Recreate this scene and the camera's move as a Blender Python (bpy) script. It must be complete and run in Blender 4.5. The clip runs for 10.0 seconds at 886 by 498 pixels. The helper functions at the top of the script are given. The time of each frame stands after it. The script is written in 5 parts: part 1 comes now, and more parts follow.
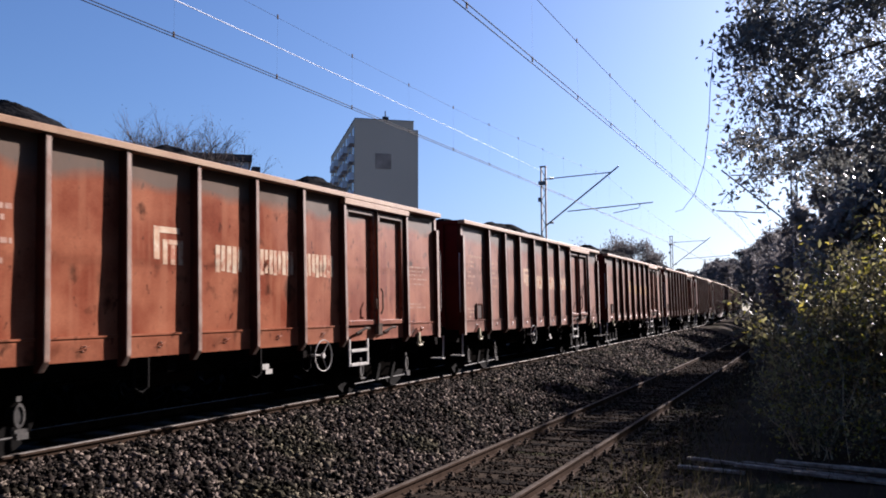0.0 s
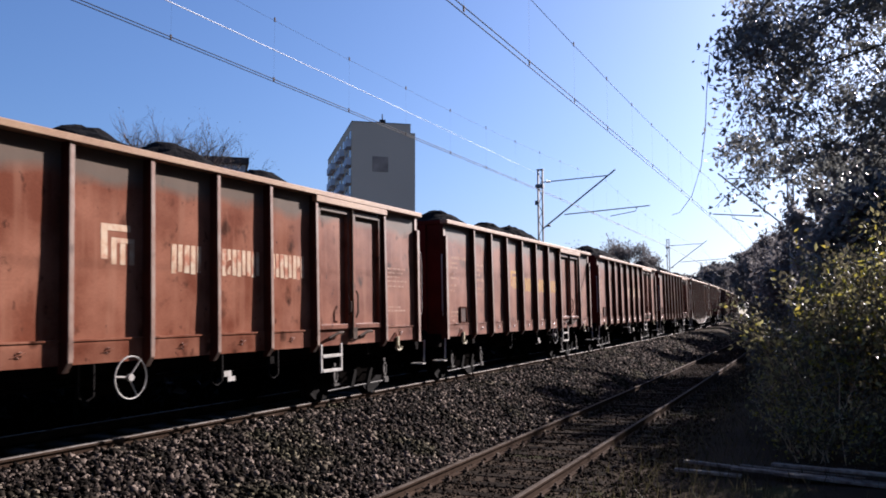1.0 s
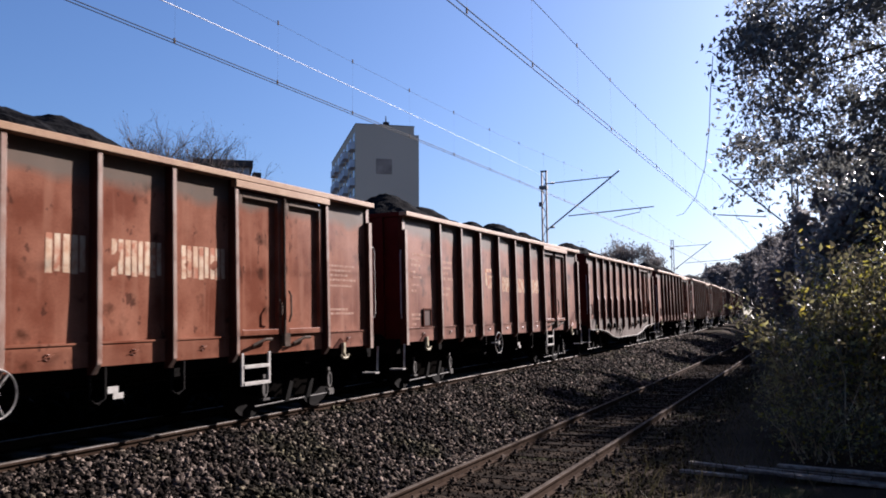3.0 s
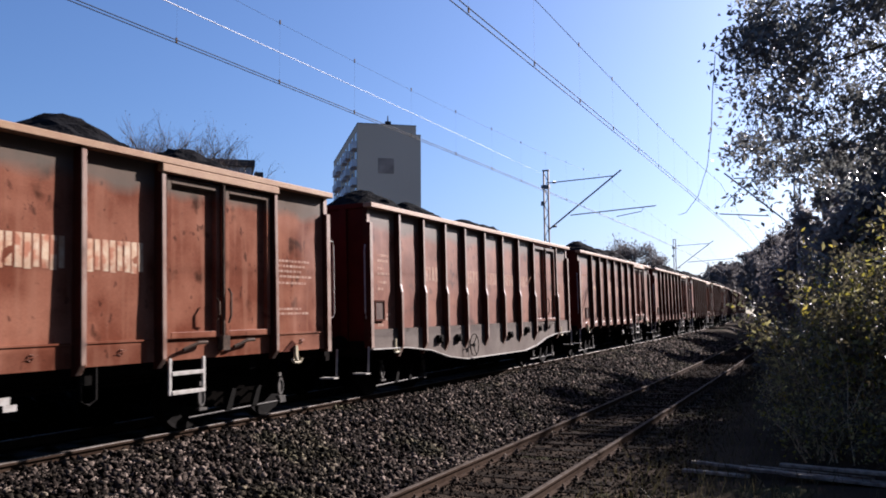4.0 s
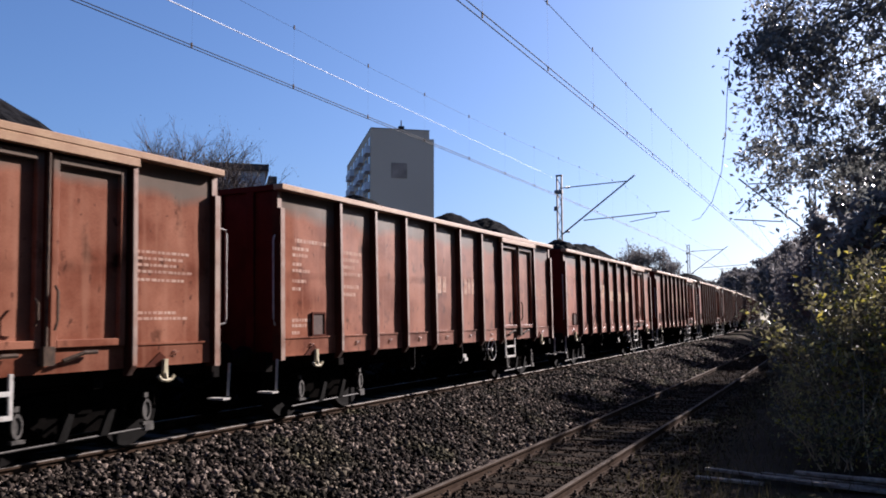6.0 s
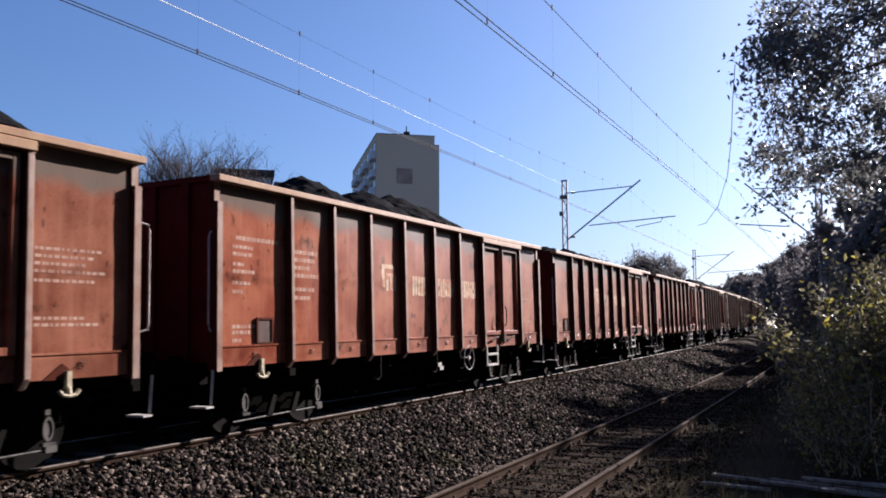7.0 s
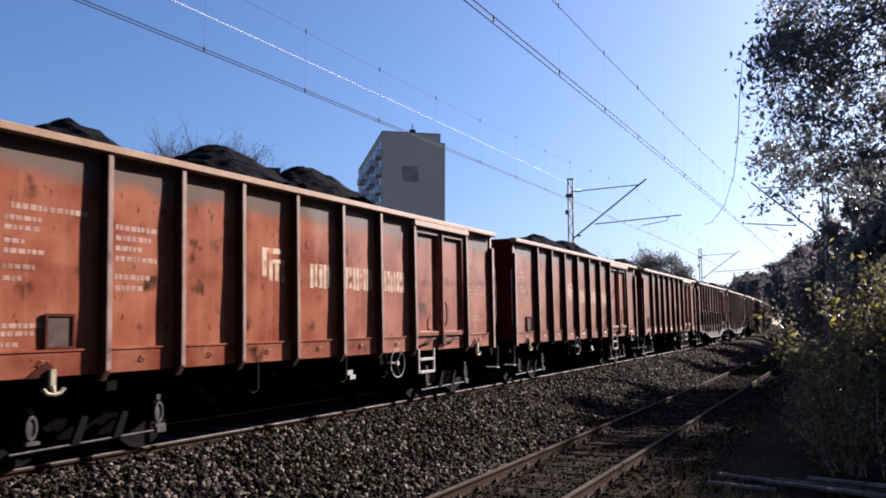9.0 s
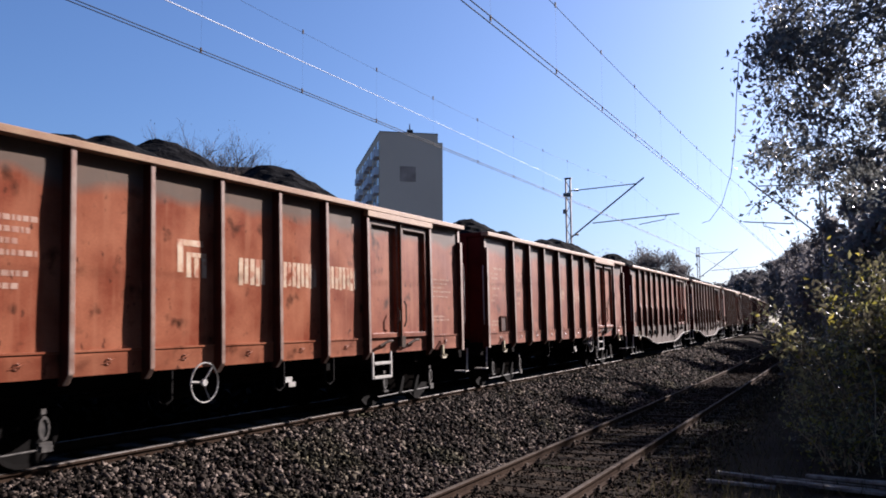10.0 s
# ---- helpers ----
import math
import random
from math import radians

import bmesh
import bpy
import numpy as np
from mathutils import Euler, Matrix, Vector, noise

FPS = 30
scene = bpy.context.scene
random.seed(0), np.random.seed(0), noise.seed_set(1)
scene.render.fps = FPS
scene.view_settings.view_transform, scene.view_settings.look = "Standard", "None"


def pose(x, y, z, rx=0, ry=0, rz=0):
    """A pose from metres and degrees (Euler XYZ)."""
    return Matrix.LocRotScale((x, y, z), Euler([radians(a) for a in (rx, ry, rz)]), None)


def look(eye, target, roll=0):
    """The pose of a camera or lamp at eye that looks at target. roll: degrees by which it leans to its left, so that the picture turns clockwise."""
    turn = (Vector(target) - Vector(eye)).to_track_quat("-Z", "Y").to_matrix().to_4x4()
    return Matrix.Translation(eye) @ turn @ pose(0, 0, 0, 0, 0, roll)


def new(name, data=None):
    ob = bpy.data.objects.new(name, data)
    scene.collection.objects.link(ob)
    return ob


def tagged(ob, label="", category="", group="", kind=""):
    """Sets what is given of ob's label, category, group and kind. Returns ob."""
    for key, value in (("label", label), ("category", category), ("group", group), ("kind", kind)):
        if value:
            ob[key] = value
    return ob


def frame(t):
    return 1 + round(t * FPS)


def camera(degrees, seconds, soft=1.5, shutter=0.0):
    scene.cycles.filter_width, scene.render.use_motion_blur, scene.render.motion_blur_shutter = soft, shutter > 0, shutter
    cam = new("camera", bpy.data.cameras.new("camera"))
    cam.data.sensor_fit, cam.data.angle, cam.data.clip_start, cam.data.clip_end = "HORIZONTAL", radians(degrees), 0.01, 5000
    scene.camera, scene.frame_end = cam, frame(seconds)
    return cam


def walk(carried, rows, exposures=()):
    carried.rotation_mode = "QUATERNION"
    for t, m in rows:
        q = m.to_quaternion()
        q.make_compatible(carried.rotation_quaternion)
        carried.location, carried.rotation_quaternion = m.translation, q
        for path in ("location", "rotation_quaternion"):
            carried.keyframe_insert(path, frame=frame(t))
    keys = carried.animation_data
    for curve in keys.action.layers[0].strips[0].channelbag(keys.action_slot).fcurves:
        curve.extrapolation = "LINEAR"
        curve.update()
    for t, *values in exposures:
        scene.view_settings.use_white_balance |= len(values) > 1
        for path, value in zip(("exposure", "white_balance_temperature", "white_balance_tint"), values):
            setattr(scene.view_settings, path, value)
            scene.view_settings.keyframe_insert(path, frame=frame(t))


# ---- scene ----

# The line of the railway: y runs along the track from the camera, x to the right, rails climb gently.
GRADE = 0.01723
WAGON_PITCH, TOP = 14.04, 3.56

cam = camera(55.12, 10.0, soft=1.8, shutter=0.06)
EXPOSURE = 1.52
TURNS = [(0.0, 25.326, 4.879, 0.15), (0.5, 25.297, 4.912, 0.224), (1.0, 25.115, 5.085, 0.134), (1.5, 25.322, 5.154, 0.274),
         (2.0, 25.261, 5.242, 0.154), (2.5, 25.362, 5.203, 0.305), (3.0, 25.41, 5.216, 0.35), (4.5, 25.675, 5.091, 0.331),
         (5.0, 25.836, 4.998, 0.216), (5.5, 26.122, 5.22, 0.141), (7.0, 26.762, 5.855, 0.126), (7.5, 26.903, 5.955, 0.252),
         (8.0, 27.07, 5.882, 0.206), (8.5, 27.123, 5.691, 0.034), (9.0, 27.114, 5.729, -0.113), (9.5, 27.053, 5.501, -0.001),
         (10.0, 27.006, 5.722, 0.204)]
walk(cam, [(t, pose(0, 0, 1.562, 90 + p, r, y)) for t, y, p, r in TURNS], exposures=((0.0, EXPOSURE, 5950, 19), (10.0, EXPOSURE, 5950, 19)))

# ---- light ----
SUN_AZIMUTH, SUN_HEIGHT = 22.0, 26.0
world = bpy.data.worlds.new("sky")
scene.world = world
world.use_nodes = True
wn = world.node_tree
sky = wn.nodes.new("ShaderNodeTexSky")
sky.sky_type, sky.sun_disc = "NISHITA", False
sky.sun_elevation, sky.sun_rotation = radians(SUN_HEIGHT), radians(SUN_AZIMUTH)
sky.air_density, sky.dust_density, sky.ozone_density = 1.0, 1.8, 7.0
wn.nodes["Background"].inputs[1].default_value = 0.05
wn.links.new(sky.outputs[0], wn.nodes["Background"].inputs[0])
sun = new("sun", bpy.data.lights.new("sun", "SUN"))
sun.data.energy, sun.data.angle, sun.data.color = 5.0, radians(0.5), (1.0, 0.9, 0.78)
sa, se = radians(SUN_AZIMUTH), radians(SUN_HEIGHT)
SUN_WAY = Vector((math.sin(sa) * math.cos(se), math.cos(sa) * math.cos(se), math.sin(se)))
sun.matrix_world = look(SUN_WAY * 50, (0, 0, 0))


# ---- materials ----
def material(name, colour, rough=0.8, metal=0.0, second=None, scale=6.0, fine=60.0, bump=0.2, bump_scale=None, third=None,
             third_scale=2.0, third_cover=0.45, spread=0.0, spec=0.10):
    """Two-scale mottled surface: colour to second over a coarse noise, third as patches, fine grain in value and relief."""
    m = bpy.data.materials.new(name)
    m.use_nodes = True
    n, l = m.node_tree.nodes, m.node_tree.links
    b = n["Principled BSDF"]
    b.inputs["Roughness"].default_value, b.inputs["Metallic"].default_value = rough, metal
    b.inputs["Specular IOR Level"].default_value = spec
    tc, info = n.new("ShaderNodeTexCoord"), n.new("ShaderNodeObjectInfo")
    add = n.new("ShaderNodeVectorMath")
    mul = n.new("ShaderNodeMath")
    mul.operation, mul.inputs[1].default_value = "MULTIPLY", 37.0
    l.new(info.outputs["Random"], mul.inputs[0])
    l.new(tc.outputs["Object"], add.inputs[0])
    l.new(mul.outputs[0], add.inputs[1])

    def noise_tex(s, detail=5.0):
        t = n.new("ShaderNodeTexNoise")
        t.inputs["Scale"].default_value, t.inputs["Detail"].default_value = s, detail
        l.new(add.outputs[0], t.inputs["Vector"])
        return t

    def ramp(src, lo, hi):
        r = n.new("ShaderNodeMapRange")
        r.inputs["From Min"].default_value, r.inputs["From Max"].default_value = lo, hi
        l.new(src, r.inputs["Value"])
        return r.outputs[0]

    def mix(fac, a, c, mode="MIX"):
        x = n.new("ShaderNodeMix")
        x.data_type, x.blend_type = "RGBA", mode
        if isinstance(fac, float):
            x.inputs[0].default_value = fac
        else:
            l.new(fac, x.inputs[0])
        for sock, v in ((x.inputs[6], a), (x.inputs[7], c)):
            if isinstance(v, tuple):
                sock.default_value = (*v, 1)
            else:
                l.new(v, sock)
        return x.outputs[2]

    second = second or tuple(v * 0.65 for v in colour)
    col = mix(ramp(noise_tex(scale).outputs[0], 0.35, 0.65), colour, second)
    if third:
        col = mix(ramp(noise_tex(third_scale, 7.0).outputs[0], 1 - third_cover, 1 - third_cover + 0.12), col, third)
    grain = noise_tex(fine, 3.0)
    g = n.new("ShaderNodeMapRange")
    g.inputs["To Min"].default_value, g.inputs["To Max"].default_value = 0.72, 1.25
    l.new(grain.outputs[0], g.inputs["Value"])
    col = mix(1.0, col, g.outputs[0], "MULTIPLY")
    if spread:
        v = n.new("ShaderNodeMapRange")
        v.inputs["To Min"].default_value, v.inputs["To Max"].default_value = 1 - spread, 1 + spread
        l.new(info.outputs["Random"], v.inputs["Value"])
        col = mix(1.0, col, v.outputs[0], "MULTIPLY")
    l.new(col, b.inputs["Base Color"])
    if bump:
        bp = n.new("ShaderNodeBump")
        bp.inputs["Strength"].default_value, bp.inputs["Distance"].default_value = bump, 0.02
        l.new(noise_tex(bump_scale or fine, 4.0).outputs[0], bp.inputs["Height"])
        l.new(bp.outputs[0], b.inputs["Normal"])
    return m


def grazing_gloss(m, low, high):
    """Weathered paint: dull when faced, glossy at a grazing look."""
    n, l = m.node_tree.nodes, m.node_tree.links
    lw, gloss = n.new("ShaderNodeLayerWeight"), n.new("ShaderNodeMapRange")
    gloss.inputs["From Min"].default_value, gloss.inputs["From Max"].default_value = 0.42, 0.78
    gloss.inputs["To Min"].default_value, gloss.inputs["To Max"].default_value = low, high
    l.new(lw.outputs["Facing"], gloss.inputs["Value"])
    l.new(gloss.outputs[0], m.node_tree.nodes["Principled BSDF"].inputs["Specular IOR Level"])


def wagon_paint(name, red, faded, dust=(0.115, 0.102, 0.085)):
    """Oxide red paint, faded in blotches, streaked downwards, dusted grey along the top of the side."""
    red, faded = tuple(v * k for v, k in zip(red, (0.93, 1.20, 1.45))), tuple(v * k for v, k in zip(faded, (0.93, 1.22, 1.50)))
    m = material(name, red, 0.44, 0.0, faded, 1.5, 45.0, 0.08, 7.0, third=(0.045, 0.016, 0.009), third_scale=2.6, third_cover=0.40)
    n, l = m.node_tree.nodes, m.node_tree.links
    b = n["Principled BSDF"]
    base = b.inputs["Base Color"].links[0].from_socket
    tc = n.new("ShaderNodeTexCoord")
    sep = n.new("ShaderNodeSeparateXYZ")
    l.new(tc.outputs["Object"], sep.inputs[0])
    warp = n.new("ShaderNodeTexNoise")
    warp.inputs["Scale"].default_value = 1.3
    l.new(tc.outputs["Object"], warp.inputs["Vector"])
    off = n.new("ShaderNodeMath")
    off.operation, off.inputs[1].default_value = "MULTIPLY_ADD", 0.35
    l.new(warp.outputs[0], off.inputs[0])
    l.new(sep.outputs[2], off.inputs[2])
    edge = n.new("ShaderNodeMapRange")
    edge.inputs["From Min"].default_value, edge.inputs["From Max"].default_value = TOP - 0.36, TOP - 0.20
    edge.inputs["To Max"].default_value = 0.85
    l.new(off.outputs[0], edge.inputs["Value"])
    streak = n.new("ShaderNodeTexNoise")
    streak.inputs["Scale"].default_value = 1.0
    vm = n.new("ShaderNodeVectorMath")
    vm.operation, vm.inputs[1].default_value = "MULTIPLY", (7.0, 7.0, 0.6)
    l.new(tc.outputs["Object"], vm.inputs[0])
    l.new(vm.outputs[0], streak.inputs["Vector"])
    sr = n.new("ShaderNodeMapRange")
    sr.inputs["From Min"].default_value, sr.inputs["From Max"].default_value = 0.52, 0.75
    sr.inputs["To Max"].default_value = 0.45
    l.new(streak.outputs[0], sr.inputs["Value"])
    a = n.new("ShaderNodeMix")
    a.data_type = "RGBA"
    l.new(sr.outputs[0], a.inputs[0])
    l.new(base, a.inputs[6])
    a.inputs[7].default_value = (faded[0] * 1.1, faded[1] * 1.25, faded[2] * 1.3, 1)
    scar = n.new("ShaderNodeTexNoise")
    scar.inputs["Scale"].default_value, scar.inputs["Detail"].default_value, scar.inputs["Roughness"].default_value = 8.5, 6.0, 0.60
    shift = n.new("ShaderNodeVectorMath")
    info = n.new("ShaderNodeObjectInfo")
    l.new(tc.outputs["Object"], shift.inputs[0])
    l.new(info.outputs["Random"], shift.inputs[1])
    wide = n.new("ShaderNodeVectorMath")
    wide.operation, wide.inputs[1].default_value = "MULTIPLY", (1.0, 1.0, 0.55)
    l.new(shift.outputs[0], wide.inputs[0])
    l.new(wide.outputs[0], scar.inputs["Vector"])
    sm = n.new("ShaderNodeMapRange")
    sm.inputs["From Min"].default_value, sm.inputs["From Max"].default_value, sm.inputs["To Max"].default_value = 0.63, 0.67, 0.7
    l.new(scar.outputs[0], sm.inputs["Value"])
    a2 = n.new("ShaderNodeMix")
    a2.data_type = "RGBA"
    l.new(sm.outputs[0], a2.inputs[0])
    l.new(a.outputs[2], a2.inputs[6])
    a2.inputs[7].default_value = (0.035, 0.014, 0.010, 1)
    a = a2
    c = n.new("ShaderNodeMix")
    c.data_type = "RGBA"
    l.new(edge.outputs[0], c.inputs[0])
    l.new(a.outputs[2], c.inputs[6])
    c.inputs[7].default_value = (*dust, 1)
    l.new(c.outputs[2], b.inputs["Base Color"])
    grazing_gloss(m, 0.01, 0.75)
    return m


def leaf_material(name, colour, other, glow=0.35, rough=0.65, spec=0.12, share=0.35):
    m = bpy.data.materials.new(name)
    m.use_nodes = True
    n, l = m.node_tree.nodes, m.node_tree.links
    b = n["Principled BSDF"]
    b.inputs["Roughness"].default_value, b.inputs["Specular IOR Level"].default_value = rough, spec
    geo = n.new("ShaderNodeNewGeometry")
    cr = n.new("ShaderNodeValToRGB")
    cr.color_ramp.elements[0].color, cr.color_ramp.elements[1].color = (*colour, 1), (*other, 1)
    cr.color_ramp.elements[0].position = share
    l.new(geo.outputs["Random Per Island"], cr.inputs[0])
    l.new(cr.outputs[0], b.inputs["Base Color"])
    tr = n.new("ShaderNodeBsdfTranslucent")
    l.new(cr.outputs[0], tr.inputs[0])
    ms = n.new("ShaderNodeMixShader")
    ms.inputs[0].default_value = glow
    l.new(b.outputs[0], ms.inputs[1])
    l.new(tr.outputs[0], ms.inputs[2])
    l.new(ms.outputs[0], n["Material Output"].inputs[0])
    return m


PAINTS = [wagon_paint("paint_rust_orange", (0.1441, 0.0362, 0.0170), (0.2667, 0.0875, 0.0450)),
          wagon_paint("paint_oxide_red", (0.1871, 0.03803, 0.01635), (0.3142, 0.08915, 0.0397)),
          wagon_paint("paint_brick_red", (0.2004, 0.04064, 0.01869), (0.3275, 0.09177, 0.04203)),
          wagon_paint("paint_brown_red", (0.1471, 0.03672, 0.01752), (0.2807, 0.08653, 0.04319))]
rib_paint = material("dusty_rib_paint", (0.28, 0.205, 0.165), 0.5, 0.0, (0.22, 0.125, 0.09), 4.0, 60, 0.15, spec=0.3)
# Flank red is darkened to stand for the shade on the ribs' sides.
rib_flank = material("red_flank_with_shade", (0.075, 0.020, 0.011), 0.8, 0.0, (0.05, 0.016, 0.010), 4.0, 60, 0.15, spec=0.03)
rim_paint = material("dusty_rim_paint", (0.32, 0.20, 0.112), 0.5, 0.0, (0.26, 0.145, 0.08), 3.0, 60, 0.15, spec=0.3)
grazing_gloss(rib_paint, 0.10, 1.0)
grazing_gloss(rim_paint, 0.10, 1.0)
belly_paint = material("grey_dusty_steel", (0.128, 0.104, 0.088), 0.7, 0.0, (0.092, 0.070, 0.059), 2.0, 50, 0.15)
# Wagon red, darkened: the shade of the ends is put into the colour.
end_paint = material("red_end_paint_with_shade", (0.085, 0.014, 0.010), 0.7, 0.0, (0.058, 0.0105, 0.0075), 2.0, 40, 0.15, spec=0.015)
# Underframe, bogie, hanger and wheel steels: shade under the wagons is in the colour.
black_steel = material("sooty_steel_with_shade", (0.00504, 0.00462, 0.0042), 0.75, 0.0, (0.0084, 0.0063, 0.00546), 5.0, 60, 0.25, spec=0.015)
bogie_steel = material("bogie_steel_with_shade", (0.004, 0.0036, 0.0034), 0.9, 0.0, (0.0055, 0.0048, 0.0044), 6.0, 60, 0.25, spec=0.0)
cover_steel = material("dusty_cast_cover", (0.085, 0.078, 0.07), 0.7, 0.1, (0.03, 0.027, 0.025), 9.0, 60, 0.2, spec=0.2)
hanger_steel = material("sooty_hanger_steel_with_shade", (0.008, 0.0075, 0.007), 0.8, 0.0, (0.005, 0.0045, 0.004), 6.0, 60, 0.2, spec=0.03)
wheel_steel = material("worn_wheel_steel_with_shade", (0.006, 0.0054, 0.005), 0.85, 0.0, (0.005, 0.004, 0.0036), 8.0, 60, 0.1, spec=0.05)
white_steel = material("grimy_white_paint", (0.4514, 0.4368, 0.4077), 0.6, 0.0, (0.3276, 0.3058, 0.2766), 12.0, 80, 0.1)
hook_paint = material("cream_hook_paint", (0.434, 0.392, 0.266), 0.6, 0.0, (0.315, 0.266, 0.182), 14.0, 80, 0.1)
yellow_mark = material("worn_yellow_lettering", (0.50, 0.33, 0.12), 0.7, 0.0, (0.40, 0.22, 0.085), 7.0, 60, 0.05, third=(0.33, 0.14, 0.07), third_scale=5.0, third_cover=0.45)
mark_paint = material("worn_cream_lettering", (0.525, 0.4156, 0.2993), 0.7, 0.0, (0.4375, 0.2744, 0.1733), 7.0, 60, 0.05, third=(0.3675, 0.1496, 0.08663), third_scale=5.0, third_cover=0.5)
faint_paint = material("faded_stencil_paint", (0.40, 0.27, 0.205), 0.7, 0.0, (0.30, 0.15, 0.105), 9.0, 60, 0.05)
plate_grey = material("dirty_placard_board", (0.085, 0.050, 0.040), 0.6, 0.0, None, 8.0, 60, 0.1)
coal_black = material("black_coal", (0.006, 0.006, 0.007), 0.9, 0.0, (0.012, 0.012, 0.013), 9.0, 40, 0.9, 22.0, spec=0.02)
rail_steel = material("rail_web_rust", (0.0312, 0.0192, 0.0132), 0.75, 0.0, (0.048, 0.0312, 0.0216), 4.0, 60, 0.2, spec=0.015)
rail_head = material("rail_head_steel", (0.2, 0.18, 0.165), 0.6, 0.3, (0.1078, 0.0882, 0.0735), 5.0, 60, 0.1)
dull_head = material("dull_rail_head", (0.085, 0.068, 0.055), 0.85, 0.0, (0.055, 0.040, 0.030), 5.0, 60, 0.15, spec=0.03)
sleeper_wood = material("oiled_sleeper_wood", (0.0144, 0.0108, 0.00792), 0.85, 0.0, (0.0252, 0.0198, 0.01512), 9.0, 50, 0.5, 30.0, spread=0.35, spec=0.015)
sleeper_concrete = material("dirty_concrete_sleeper", (0.1, 0.09, 0.0775), 0.85, 0.0, (0.06, 0.05, 0.0425), 6.0, 50, 0.3, spread=0.2)
clip_steel = material("rusty_clip", (0.048, 0.033, 0.0252), 0.8, 0.0, (0.084, 0.054, 0.036), 20.0, 80, 0.2)
stone_grey = material("ballast_stone", (0.02267, 0.018, 0.01507), 0.75, 0.0, (0.01209, 0.009318, 0.007786), 4.0, 40, 0.4, third=(0.013, 0.0115, 0.0075), third_scale=0.75, third_cover=0.47, spec=0.015)
cinder = material("dirty_cinder", (0.028, 0.020, 0.015), 0.9, 0.0, (0.015, 0.0105, 0.008), 4.0, 40, 0.4, spec=0.015)
dark_soil = material("dark_trackside_soil", (0.050, 0.037, 0.027), 0.95, 0.0, (0.030, 0.023, 0.017), 1.2, 30, 0.9, 18.0, third=(0.036, 0.038, 0.018), third_scale=0.9, third_cover=0.45, spec=0.015)
plank_wood = material("weathered_plank", (0.28, 0.25, 0.21), 0.8, 0.0, (0.12, 0.10, 0.085), 9.0, 60, 0.4, 25.0, spread=0.25)
wall_plaster = material("tan_gable_plaster", (0.66, 0.51, 0.37), 0.9, 0.0, (0.63, 0.485, 0.35), 0.12, 40.0, 0.03)
wall_front = material("grey_facade_panels", (0.4368, 0.4368, 0.4472), 0.9, 0.0, (0.3744, 0.3744, 0.3848), 0.2, 3.0, 0.1)
vent_dark = material("brown_gable_panel", (0.46, 0.34, 0.26), 0.9, 0.0, None, 0.5, 4.0, 0.1)
balcony_white = material("pale_balcony_panel", (0.66, 0.67, 0.70), 0.8, 0.0, (0.55, 0.57, 0.62), 0.6, 5.0, 0.05)
window_dark = material("dark_window_glass", (0.05, 0.065, 0.09), 0.15, 0.0, None, 1.0, 5.0, 0.0, spec=0.6)
roof_felt = material("dark_roof_felt", (0.06, 0.055, 0.055), 0.9, 0.0, None, 1.0, 8.0, 0.2)
mast_steel = material("galvanised_mast", (0.20, 0.20, 0.205), 0.6, 0.5, (0.13, 0.12, 0.12), 3.0, 40, 0.1)
insulator_brown = material("brown_insulator", (0.09, 0.05, 0.035), 0.3, 0.0, None, 10, 60, 0.0)
copper_wire = material("dull_copper_wire", (0.04, 0.038, 0.038), 0.6, 0.0, None, 2, 40, 0.0)
# White that stands for sun glint on the wire.
bright_wire = material("glint_white_wire", (0.90, 0.90, 0.90), 0.45, 0.0, (0.85, 0.85, 0.85), 2, 40, 0.0, spec=0.8)
bark = material("grey_brown_bark", (0.10, 0.075, 0.058), 0.9, 0.0, (0.06, 0.047, 0.038), 6.0, 50, 0.6, 25.0)
far_bark = material("far_bare_twigs", (0.12, 0.095, 0.085), 0.9, 0.0, None, 2.0, 20, 0.0)
dry_stem = material("dry_stem", (0.45, 0.375, 0.255), 0.8, 0.0, (0.3, 0.225, 0.15), 9.0, 50, 0.1)
tree_leaf = leaf_material("tree_leaf_dark_green", (0.105, 0.112, 0.108), (0.22, 0.22, 0.20), 0.42, 0.38, 0.7)
bush_leaf = leaf_material("bush_leaf_olive", (0.085, 0.076, 0.052), (0.38, 0.35, 0.15), 0.38, 0.45, 0.2, 0.58)
# Far leaves are greyed: haze in the air is put into their colour.
hazy_leaf = leaf_material("haze_tinted_wood_leaf", (0.115, 0.106, 0.105), (0.17, 0.158, 0.153), 0.36)
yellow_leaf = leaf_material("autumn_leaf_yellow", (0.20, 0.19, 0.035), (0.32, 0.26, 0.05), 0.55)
# The pale tone stands for flare haze over these leaves.
pale_leaf = leaf_material("flare_paled_leaf", (0.20, 0.19, 0.187), (0.28, 0.27, 0.26), 0.5)
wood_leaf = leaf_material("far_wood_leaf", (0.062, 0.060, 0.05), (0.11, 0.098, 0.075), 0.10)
# Near-black leaves: the shade under the train is put into the colour.
shade_leaf = leaf_material("shade_black_undergrowth_leaf", (0.0048, 0.0048, 0.0036), (0.0096, 0.0084, 0.006), 0.02)
grass_blade = leaf_material("dry_grass_blade", (0.045, 0.042, 0.021), (0.12, 0.10, 0.055), 0.3)


